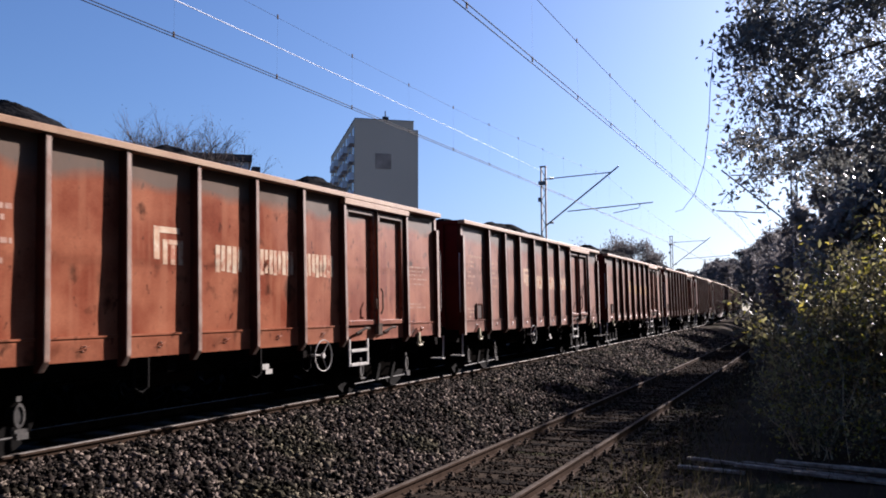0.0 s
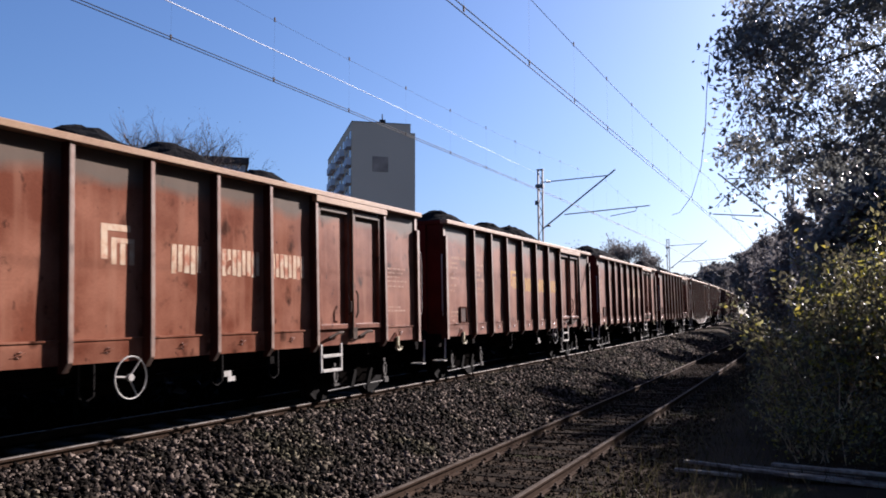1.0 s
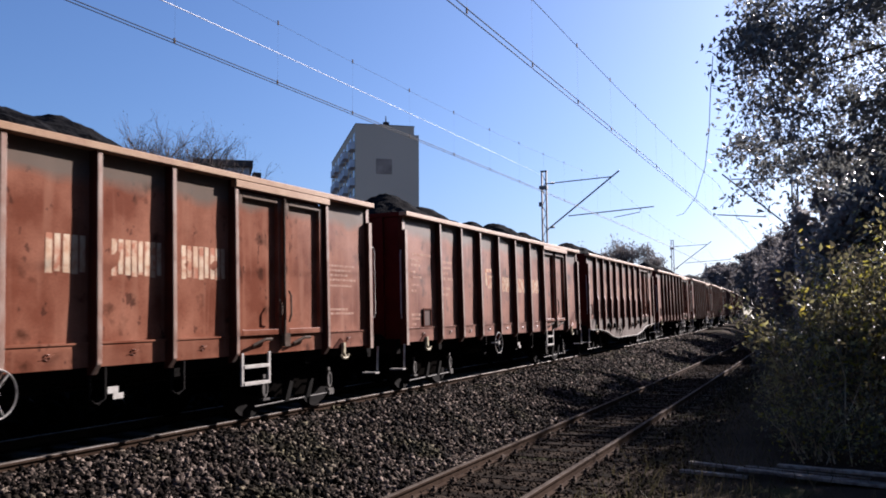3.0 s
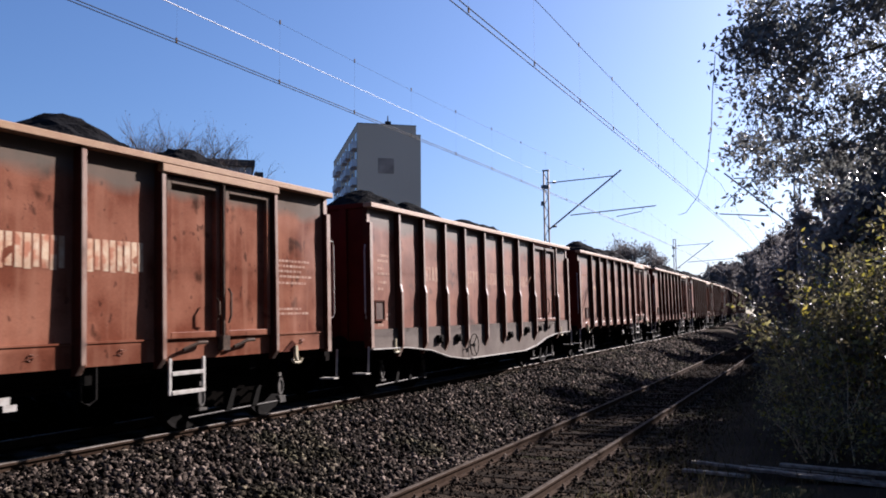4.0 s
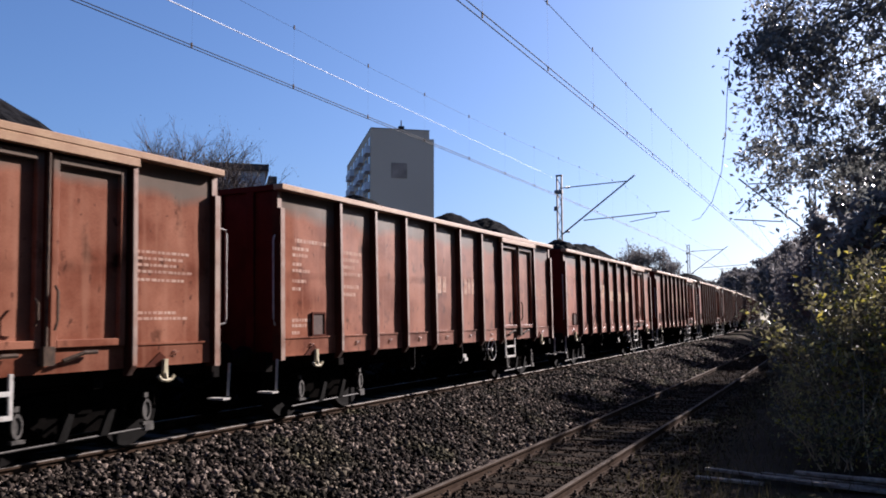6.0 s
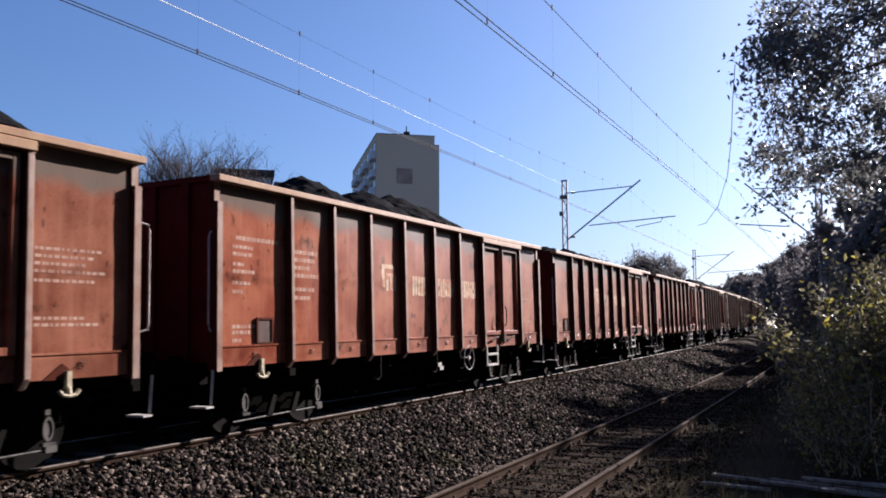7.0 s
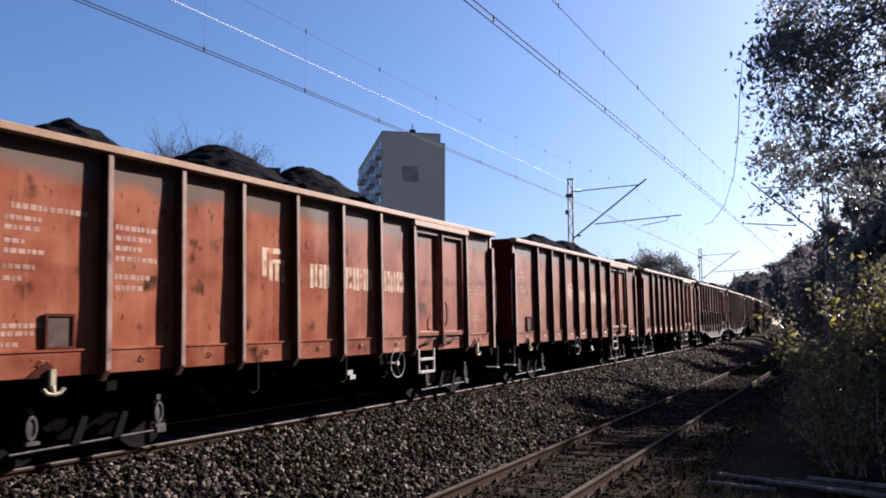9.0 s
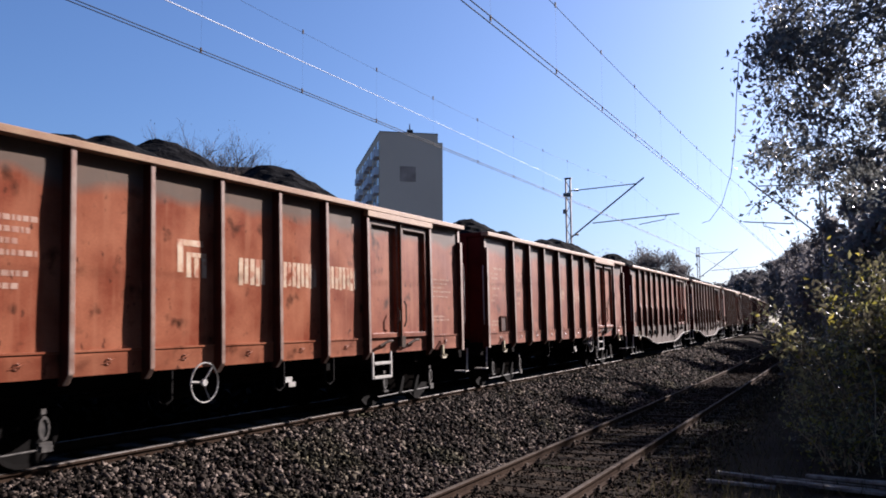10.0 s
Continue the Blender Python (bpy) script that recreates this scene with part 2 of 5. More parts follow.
# ---- mesh helpers ----
class Build:
    """Gathers vertices and faces of one mesh."""

    def __init__(self):
        self.v, self.f = [], []

    def box(self, x0, x1, y0, y1, z0, z1, m=None):
        pts = [(x, y, z) for z in (z0, z1) for y in (y0, y1) for x in (x0, x1)]
        return self.put(pts, [(0, 2, 3, 1), (4, 5, 7, 6), (0, 1, 5, 4), (2, 6, 7, 3), (0, 4, 6, 2), (1, 3, 7, 5)], m)

    def put(self, pts, faces, m=None):
        k = len(self.v)
        self.v += [tuple(m @ Vector(p)) for p in pts] if m is not None else [tuple(p) for p in pts]
        self.f += [tuple(i + k for i in f) for f in faces]
        return self

    def tube(self, path, r, sides=6, r_end=None):
        path = [Vector(p) for p in path]
        k, n = len(self.v), len(path)
        for i, p in enumerate(path):
            way = (path[min(i + 1, n - 1)] - path[max(i - 1, 0)]).normalized()
            a = way.orthogonal().normalized() if abs(way.z) > 0.9 else way.cross(Vector((0, 0, 1))).normalized()
            b = way.cross(a)
            rr = r if r_end is None else r + (r_end - r) * i / (n - 1)
            self.v += [tuple(p + a * (rr * math.cos(2 * math.pi * j / sides)) + b * (rr * math.sin(2 * math.pi * j / sides))) for j in range(sides)]
        for i in range(n - 1):
            for j in range(sides):
                q = (j + 1) % sides
                self.f.append((k + i * sides + j, k + i * sides + q, k + (i + 1) * sides + q, k + (i + 1) * sides + j))
        self.f.append(tuple(k + j for j in reversed(range(sides))))
        self.f.append(tuple(k + (n - 1) * sides + j for j in range(sides)))
        return self

    def ring(self, centre, normal, radius, r, segments=20, sides=5):
        q = Vector(normal).to_track_quat("Z", "Y")
        k = len(self.v)
        for i in range(segments):
            a = 2 * math.pi * i / segments
            for j in range(sides):
                b = 2 * math.pi * j / sides
                p = Vector(((radius + r * math.cos(b)) * math.cos(a), (radius + r * math.cos(b)) * math.sin(a), r * math.sin(b)))
                self.v.append(tuple(Vector(centre) + q @ p))
        for i in range(segments):
            for j in range(sides):
                i2, j2 = (i + 1) % segments, (j + 1) % sides
                self.f.append((k + i * sides + j, k + i2 * sides + j, k + i2 * sides + j2, k + i * sides + j2))
        return self

    def lathe(self, centre, axis, profile, segments=20):
        """profile: (along, radius) pairs."""
        q = Vector(axis).to_track_quat("Z", "Y")
        path = profile
        k = len(self.v)
        for a, r in path:
            for j in range(segments):
                w = 2 * math.pi * j / segments
                self.v.append(tuple(Vector(centre) + q @ Vector((r * math.cos(w), r * math.sin(w), a))))
        for i in range(len(path) - 1):
            for j in range(segments):
                j2 = (j + 1) % segments
                self.f.append((k + i * segments + j, k + i * segments + j2, k + (i + 1) * segments + j2, k + (i + 1) * segments + j))
        self.f.append(tuple(k + j for j in reversed(range(segments))))
        self.f.append(tuple(k + (len(path) - 1) * segments + j for j in range(segments)))
        return self

    def mesh(self, name, mat, bevel=0.0, smooth=False):
        me = bpy.data.meshes.new(name)
        me.from_pydata(self.v, [], self.f)
        if bevel:
            bm = bmesh.new()
            bm.from_mesh(me)
            edges = [e for e in bm.edges if len(e.link_faces) == 2 and e.calc_face_angle(0) > 0.6]
            bmesh.ops.bevel(bm, geom=edges, offset=bevel, segments=1, affect="EDGES", clamp_overlap=True)
            bm.to_mesh(me)
            bm.free()
        me.materials.append(mat)
        if smooth:
            me.polygons.foreach_set("use_smooth", [True] * len(me.polygons))
        me.update()
        return me


def part(name, mesh, parent, label=""):
    ob = new(name, mesh)
    ob.parent = parent
    if label:
        ob["label"] = label
    return ob


def thing(name, mesh, label, category="", group="", kind="", m=None):
    ob = new(name, mesh)
    if m is not None:
        ob.matrix_world = m
    return tagged(ob, label, category, group, kind)


# ---- the line in plan ----
STEP = 0.5
LINE_S = np.arange(-240.0, 420.0, STEP)


def line_points(x0, turn, k0, k1):
    th = radians(turn) + k0 * LINE_S + k1 * LINE_S ** 2 / 2
    x, y = np.cumsum(-np.sin(th)) * STEP, np.cumsum(np.cos(th)) * STEP
    i = int(np.argmin(abs(LINE_S)))
    return x - x[i] + x0, y - y[i], th


MAIN = line_points(-9.097, 0.0, 0.00091, -3.762e-6)
SIDING = line_points(-4.119, 0.585, 0.00047, 0.0)
SIDING_Z = -0.576


def on_line(line, s, e=0.0, z=0.0):
    """The place s metres along a track, e to its right, z over its rail tops."""
    x, y, th = (float(np.interp(s, LINE_S, a)) for a in line)
    return Vector((x + math.cos(th) * e, y + math.sin(th) * e, z + GRADE * min(max(s, -230), 340)))


def heading(line, s):
    return math.degrees(float(np.interp(s, LINE_S, line[2])))


def sleeper_pose(line, s, z=0.0):
    p = on_line(line, s, 0, z)
    return pose(p.x, p.y, p.z, math.degrees(math.atan(GRADE)), 0, heading(line, s))


# ---- ground ----
def ground_height(e):
    """Height of the ground under the main rail tops, e metres right of the main line."""
    knots = [(-400, 1.6), (-30, 1.2), (-8, 0.95), (-4.6, -0.35), (-3.4, -0.62), (-2.1, -0.24), (-0.7, -0.20), (0.7, -0.19), (0.85, -0.13), (1.75, -0.14), (2.1, -0.22), (3.5, -0.735),
             (4.0, -0.742), (6.6, -0.742), (7.6, -0.70), (12, -0.62), (30, -0.3), (400, -0.3)]
    return float(np.interp(e, [k[0] for k in knots], [k[1] for k in knots]))


def build_ground():
    es = [-900, -400, -150, -60, -30, -15, -8, -6, -4.5, -3.4, -2.6, -2.1, -1, -0.7, 0.7, 0.85, 1.2, 1.5, 1.75, 2.0, 2.2, 2.6, 3.0, 3.3, 3.6, 4.0, 4.6, 5.2, 5.8, 6.6,
          7.1, 7.6, 8.4, 9.2, 10, 11, 12, 14, 17, 21, 30, 50, 100, 250, 900]
    ss = [-230, -190, -150, -110, -80, -59, -45, -30, -15] + [v * 0.8 for v in range(-8, 70)] + [60, 66, 74, 84, 96, 110, 130, 160, 200, 250, 320, 410]
    b = Build()
    for s in ss:
        for e in es:
            if abs(e) > 60:
                q = Vector((-9.1 + e, s * (1 + abs(e) / 120), 0))
                z = ground_height(e) + GRADE * min(max(s, -230), 340)
            else:
                q = on_line(MAIN, s, e)
                z = q.z + ground_height(e)
            z += 0.05 * noise.noise(Vector((q.x * 0.9, q.y * 0.9, 3.1))) * (1 if e > 6.8 or e < -4 else 0.25)
            b.v.append((q.x, q.y, z))
    n = len(es)
    for i in range(len(ss) - 1):
        for j in range(n - 1):
            b.f.append((i * n + j, i * n + j + 1, (i + 1) * n + j + 1, (i + 1) * n + j))
    return thing("ground", b.mesh("ground", dark_soil, smooth=True), "dark bare trackside soil with moss and litter", "ground", kind="structure")


build_ground()


# ---- stones ----
def stone_cloud(name, count, s_range, e_range, size, seed, mat, sit, label, line=MAIN, power=1.6):
    rng = np.random.default_rng(seed)
    ico = np.array([(x, y, z) for z in (-1, 1) for y in (-1, 1) for x in (-1, 1)]) * 0.78
    tri = np.array([(0, 2, 3), (0, 3, 1), (4, 5, 7), (4, 7, 6), (0, 1, 5), (0, 5, 4), (2, 6, 7), (2, 7, 3), (0, 4, 6), (0, 6, 2), (1, 3, 7), (1, 7, 5)])
    u = rng.random(count) ** power
    s = s_range[0] + (s_range[1] - s_range[0]) * u
    e = rng.uniform(*e_range, count)
    x, y, th = (np.interp(s, LINE_S, a) for a in line)
    pos = np.stack([x + np.cos(th) * e, y + np.sin(th) * e, np.array([sit(v) for v in e]) + GRADE * s], 1)
    r = (size[0] + (size[1] - size[0]) * rng.random(count) ** 1.3) * (1 + np.maximum(s - 20, 0) / 45)
    pos[:, 2] += r * rng.uniform(-0.1, 0.75, count)
    pts = ico[None] * rng.uniform(0.25, 1.3, (count, 8, 3)) * rng.uniform(0.42, 1.4, (count, 1, 3))
    a, b2 = rng.uniform(0, 6.28, count), rng.uniform(0, 6.28, count)
    ca, sa_, cb, sb = np.cos(a), np.sin(a), np.cos(b2), np.sin(b2)
    z0 = np.zeros(count)
    rz = np.stack([ca, -sa_, z0, sa_, ca, z0, z0, z0, z0 + 1], 1).reshape(-1, 3, 3)
    rx = np.stack([z0 + 1, z0, z0, z0, cb, -sb, z0, sb, cb], 1).reshape(-1, 3, 3)
    pts = np.einsum("nij,nkj->nki", rz @ rx, pts) * r[:, None, None] + pos[:, None]
    faces = (tri[None] + (np.arange(count) * 8)[:, None, None]).reshape(-1, 3)
    me = bpy.data.meshes.new(name)
    verts = pts.reshape(-1, 3)
    me.vertices.add(len(verts))
    me.vertices.foreach_set("co", verts.ravel())
    me.loops.add(len(faces) * 3)
    me.loops.foreach_set("vertex_index", faces.ravel())
    me.polygons.add(len(faces))
    me.polygons.foreach_set("loop_start", np.arange(0, len(faces) * 3, 3))
    me.update()
    me.validate()
    me.materials.append(mat)
    return thing(name, me, label, "ballast", kind="stuff")


def island_tint(mat, lo, hi):
    """Each joined piece takes its own shade."""
    n, l = mat.node_tree.nodes, mat.node_tree.links
    b = n["Principled BSDF"]
    src = b.inputs["Base Color"].links[0].from_socket
    geo, mr, mx = n.new("ShaderNodeNewGeometry"), n.new("ShaderNodeMapRange"), n.new("ShaderNodeMix")
    mr.inputs["To Min"].default_value, mr.inputs["To Max"].default_value = lo, hi
    pw = n.new("ShaderNodeMath")
    pw.operation, pw.inputs[1].default_value = "POWER", 3.6
    l.new(geo.outputs["Random Per Island"], pw.inputs[0])
    l.new(pw.outputs[0], mr.inputs["Value"])
    mx.data_type, mx.blend_type = "RGBA", "MULTIPLY"
    mx.inputs[0].default_value = 1.0
    l.new(src, mx.inputs[6])
    l.new(mr.outputs[0], mx.inputs[7])
    l.new(mx.outputs[2], b.inputs["Base Color"])


island_tint(stone_grey, 0.3, 9.5)
island_tint(cinder, 0.5, 3.0)
stone_cloud("ballast", 125000, (5, 62), (0.80, 4.15), (0.012, 0.053), 5, stone_grey, ground_height, "grey crushed-stone ballast sloping between the two tracks")
stone_cloud("siding_gravel", 30000, (6, 50), (-1.5, 2.4), (0.010, 0.030), 6, cinder, lambda e: SIDING_Z - 0.165, "dirty gravel and cinders between the siding's sleepers", SIDING, 1.4)


# ---- tracks ----
def rail_mesh(name, line, e, z, s0, s1, head):
    """A flat-bottomed rail swept along the line: foot, web and head."""
    prof = [(-0.0625, -0.15), (0.0625, -0.15), (0.0625, -0.138), (0.012, -0.122), (0.009, -0.045), (0.035, -0.034), (0.036, -0.008), (0.026, 0),
            (-0.026, 0), (-0.036, -0.008), (-0.035, -0.034), (-0.009, -0.045), (-0.012, -0.122), (-0.0625, -0.138)]
    b, n = Build(), len(prof)
    ss = np.arange(s0, s1, 1.5)
    for s in ss:
        for dx, dz in prof:
            b.v.append(tuple(on_line(line, s, e + dx, z + dz)))
    for i in range(len(ss) - 1):
        for j in range(n):
            k = (j + 1) % n
            b.f.append((i * n + j, i * n + k, (i + 1) * n + k, (i + 1) * n + j))
    me = b.mesh(name, rail_steel)
    me.materials.append(head)
    me.polygons.foreach_set("material_index", [1 if (q % n) in (6, 7, 8) else 0 for q in range(len(me.polygons))])
    return me


def sleeper_block(mat, half=1.3, w=0.13, h=0.15):
    b = Build().box(-half, half, -w, w, -0.30, -0.30 + h)
    return b.mesh("sleeper", mat, 0.015)


def clip_block():
    b = Build().box(-0.10, 0.10, -0.07, 0.07, -0.158, -0.140)
    for sx in (-1, 1):
        b.tube([(sx * 0.082, 0, -0.145), (sx * 0.082, 0, -0.075)], 0.017, 6)
        b.box(sx * 0.082 - 0.03, sx * 0.082 + 0.03, -0.035, 0.035, -0.135, -0.108)
    return b.mesh("rail_clip", clip_steel)


def track(line, z, s0, s1, mat, head, label, clips_to, gap=0.62):
    top = thing("railway_track", None, label, "track", kind="structure")
    for e in (-0.753, 0.753):
        part("rail", rail_mesh("rail", line, e, z, s0, s1, head), top)
    block, clip = sleeper_block(mat), clip_block()
    s, rng = s0, random.Random(8)
    while s < min(s1, 165):
        ob = part("sleeper", block, top)
        ob.matrix_basis = sleeper_pose(line, s, z + rng.uniform(-0.012, 0.008)) @ pose(rng.uniform(-0.03, 0.03), 0, 0, 0, 0, rng.uniform(-0.8, 0.8))
        if 4 < s < clips_to:
            for e in (-0.753, 0.753):
                part("rail_clip", clip, top).matrix_basis = sleeper_pose(line, s, z) @ pose(e, 0, 0)
        s += gap
    return top


track(MAIN, 0.0, -200, 330, sleeper_concrete, rail_head, "main line track with worn shiny rails on concrete sleepers", 0)
track(SIDING, SIDING_Z, -60, 260, sleeper_wood, dull_head, "disused siding with dull rusty rails on dark wooden sleepers", 70)


# ---- wagons ----
PANEL_X = 1.36
# rib places along the side: the plain wagons, and the fish-belly ones; the door lies between the last two
RIBS = {False: (1.42, 2.58, 3.73, 4.97, 6.22, 7.43, 8.67, 11.0), True: (0.93, 2.0, 3.08, 4.17, 5.38, 6.6, 7.8, 9.06, 11.2)}
ENDS = (-0.17, 12.46)


def bays(fishbelly):
    r = RIBS[fishbelly]
    return list(zip((ENDS[0],) + r[:-2], r[:-1])) + [(r[-1], ENDS[1])]


Y0, END = -6.145, 6.395
MESHES = {}


def cached(key, maker):
    if key not in MESHES:
        MESHES[key] = maker()
    return MESHES[key]


def buckle(y, z):
    return 0.014 * noise.noise(Vector((y * 1.3, z * 1.3, 3.7))) + 0.006 * noise.noise(Vector((y * 3.5, z * 3.5, 1.9)))


def panel_mesh(a, c, z0, z1, mat, seed, x=PANEL_X):
    """A steel sheet between two ribs, slightly buckled."""
    b, nx, nz = Build(), 7, 10
    for side in (0, 1):
        for j in range(nz + 1):
            for i in range(nx + 1):
                y, z = Y0 + a + (c - a) * i / nx, z0 + (z1 - z0) * j / nz
                inner = 0 < i < nx and 0 < j < nz
                d = buckle(y, z) if inner else 0
                b.v.append((x + d - 0.02 * side, y, z))
    m, w = (nx + 1) * (nz + 1), nx + 1
    for j in range(nz):
        for i in range(nx):
            q = j * w + i
            b.f.append((q, q + 1, q + w + 1, q + w))
            b.f.append((m + q, m + q + w, m + q + w + 1, m + q + 1))
    return b.mesh("side_panel", mat, smooth=True)


def rib_mesh(y, mat, w=0.038, jog=False):
    """A pressed upright; its foot is deeper than its head, and it ends in a point under the sill."""
    b = Build()
    levels = ([(0.72, 1.40), (0.95, 1.50), (1.95, 1.50), (2.10, 1.465), (TOP - 0.07, 1.465)] if jog
              else [(0.90, 1.40), (1.02, 1.49), (1.35, 1.49), (TOP - 0.07, 1.47)])
    for z, x in levels:
        b.v += [(PANEL_X - 0.015, Y0 + y - w - 0.02, z), (x, Y0 + y - w, z), (x, Y0 + y + w, z), (PANEL_X - 0.015, Y0 + y + w + 0.02, z)]
    for i in range(len(levels) - 1):
        for j in range(4):
            k = (j + 1) % 4
            b.f.append((i * 4 + j, i * 4 + k, i * 4 + 4 + k, i * 4 + 4 + j))
    n = len(levels) * 4
    b.f += [(3, 2, 1, 0), (n - 4, n - 3, n - 2, n - 1)]
    me = b.mesh("rib", mat, 0.008)
    # the flanks' shade is put into a darker red, the outer face is worn pale
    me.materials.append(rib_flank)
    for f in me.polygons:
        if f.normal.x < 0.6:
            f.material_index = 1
    return me


# heaps along each load: (metres from the wagon's middle, height over the rim)
HEAPS = {-2: [(-4.6, 0.30), (-1.17, 0.52), (0.59, 0.62), (2.82, 0.52), (4.8, 0.25)], -1: [(-3.73, 0.60), (-0.65, 0.58), (1.42, 0.65), (4.3, 0.15)],
         0: [(-4.9, 0.20), (-2.95, 0.68), (-1.40, 0.70), (-0.1, 0.58), (0.57, 0.62), (3.3, 0.42)], 2: [(-4.42, 0.60), (-2.45, 0.56), (-1.35, 0.50), (1.1, 0.52), (2.27, 0.48), (3.3, 0.42)],
         3: [(-4.4, 0.15), (-1.63, 0.72), (1.75, 0.66), (3.53, 0.70)], 5: [(-4.6, 0.30), (-2.66, 0.66), (-0.67, 0.68), (0.59, 0.74), (1.84, 0.67), (4.4, 0.10)],
         6: [(-3.4, 0.44), (-1.17, 0.52), (0.09, 0.48), (0.97, 0.50), (2.27, 0.50), (4.4, 0.15)], 7: [(-4.19, 0.58), (-1.39, 0.80), (0.76, 0.80), (3.8, 0.20)],
         8: [(-2.59, 0.46), (-1.96, 0.52), (-0.88, 0.69), (1.58, 0.71), (3.9, 0.35)]}


def coal_mesh(seed, heaps=None):
    """A load of coal heaped in a row of cones."""
    rng = random.Random(seed)
    peaks = [(0.1 + rng.uniform(-0.08, 0.08), y, h - 0.03) for y, h in heaps or ()]
    y = 9.0 if heaps else -5.2 + rng.uniform(0, 0.8)
    while y < 5.4:
        peaks.append((rng.uniform(-0.15, 0.25), y, rng.uniform(0.25, 0.68)))
        y += rng.uniform(1.5, 2.9)
    b, nx, ny = Build(), 26, 120
    for j in range(ny + 1):
        for i in range(nx + 1):
            x, yy = -1.33 + 2.66 * i / nx, -6.24 + 12.48 * j / ny
            z = -0.30 + 0.18 * (1 - abs(x) / 1.33)
            for px, py, ph in peaks:
                z = max(z, ph - 0.66 * (math.hypot(x - px, (yy - py) * 0.95, 0.25) - 0.25))
            z += 0.05 * noise.noise(Vector((x * 5, yy * 5, seed))) + 0.045 * noise.noise(Vector((x * 13, yy * 13, seed)))
            b.v.append((x, yy, TOP + z))
    w = nx + 1
    for j in range(ny):
        for i in range(nx):
            q = j * w + i
            b.f.append((q, q + 1, q + w + 1, q + w))
    return b.mesh("coal_load", coal_black)


def sheet_depth(y, z, z0=1.0, z1=TOP - 0.09, nx=7, nz=10):
    """How far the buckled sheet stands out at a place, as its facets run."""
    a, c = next((bay for bay in bays(False) if Y0 + bay[0] <= y <= Y0 + bay[1]), (0, 1))
    u, v = (y - Y0 - a) / (c - a) * nx, (z - z0) / (z1 - z0) * nz
    i, j = min(max(int(u), 0), nx - 1), min(max(int(v), 0), nz - 1)

    def corner(p, q):
        return buckle(Y0 + a + (c - a) * p / nx, z0 + (z1 - z0) * q / nz) if 0 < p < nx and 0 < q < nz else 0.0
    fu, fv = u - i, v - j
    return (corner(i, j) * (1 - fu) + corner(i + 1, j) * fu) * (1 - fv) + (corner(i, j + 1) * (1 - fu) + corner(i + 1, j + 1) * fu) * fv


def mark(b, y0, y1, z0, z1):
    """A painted patch that lies on the buckled sheet."""
    pts = [(PANEL_X + 0.0015 + sheet_depth(y, z) + dx, y, z) for dx in (0, 0.001) for y, z in ((y0, z0), (y1, z0), (y1, z1), (y0, z1))]
    b.put(pts, [(4, 5, 6, 7), (0, 3, 2, 1), (0, 1, 5, 4), (1, 2, 6, 5), (2, 3, 7, 6), (3, 0, 4, 7)])


def letter_bars(groups, z0, z1, mat):
    """Plain bars where worn lettering stands: groups of (start, end, count); a mesh for each bar."""
    out = []
    for a, c, n in groups:
        w = (c - a) / n
        for i in range(n):
            y, b = Y0 + a + i * w, Build()
            mark(b, y, y + w * (0.74, 0.66, 0.78)[i % 3], z0 + 0.012 * ((i * 5) % 3), z1)
            out.append(b.mesh("letter_bar", mat))
    return out


def stencil_lines(y0, y1, zs, mat, h=0.05):
    b = Build()
    for i, z in enumerate(zs):
        y, k = Y0 + y0, 0
        while y < Y0 + y1 - 0.11 * ((i * 7) % 3):
            w = 0.035 + 0.05 * ((k * 5 + i * 3) % 4) / 3
            mark(b, y, y + w, z, z + h)
            y, k = y + w + 0.022, k + 1
    return b.mesh("stencil", mat)


def logo_meshes(mat, y):
    """The strokes of a worn painted emblem, a mesh for each."""
    out = []
    for q0, q1, z0, z1 in ((0.0, 0.10, 2.20, 2.62), (0.104, 0.46, 2.54, 2.62), (0.16, 0.24, 2.14, 2.46), (0.244, 0.52, 2.40, 2.46), (0.30, 0.38, 2.14, 2.396), (0.44, 0.52, 2.14, 2.396)):
        b = Build()
        mark(b, Y0 + y + q0, Y0 + y + q1, z0, z1)
        out.append(b.mesh("emblem_stroke", mat))
    return out


def door_leaf(a, c, mat, z1):
    """A door leaf: a sheet set back in a raised steel surround."""
    b = Build()
    z0, x = 1.26, PANEL_X
    b.box(x - 0.02, x, Y0 + a + 0.05, Y0 + c - 0.05, z0 + 0.04, z1 - 0.04)
    t = 0.085
    for q in ((a, a + t, z0, z1), (c - t, c, z0, z1), (a + t, c - t, z1 - t, z1), (a + t, c - t, z0, z0 + t)):
        b.box(x - 0.02, x + 0.065, Y0 + q[0], Y0 + q[1], q[2], q[3])
    return b.mesh("door_leaf", mat, 0.006)


def door_bar():
    b = Build()
    y = 0.0
    b.tube([(1.45, y - 0.02, 1.12), (1.45, y - 0.02, TOP - 0.22)], 0.022, 6)
    b.tube([(1.46, y + 0.08, 1.45), (1.50, y + 0.08, 1.55), (1.50, y + 0.08, 1.85), (1.46, y + 0.08, 1.92)], 0.016, 5)
    b.tube([(1.46, y - 0.16, 1.50), (1.50, y - 0.16, 1.56), (1.50, y - 0.16, 1.72), (1.46, y - 0.16, 1.78)], 0.014, 5)
    for q in (-0.55, 0.45):
        b.tube([(1.45, y + q - 0.25, 1.12), (1.48, y + q, 1.20), (1.45, y + q + 0.2, 1.20)], 0.025, 5)
    b.box(1.40, 1.49, y - 0.07, y + 0.07, 1.08, 1.28)
    return b.mesh("door_latch", clip_steel)


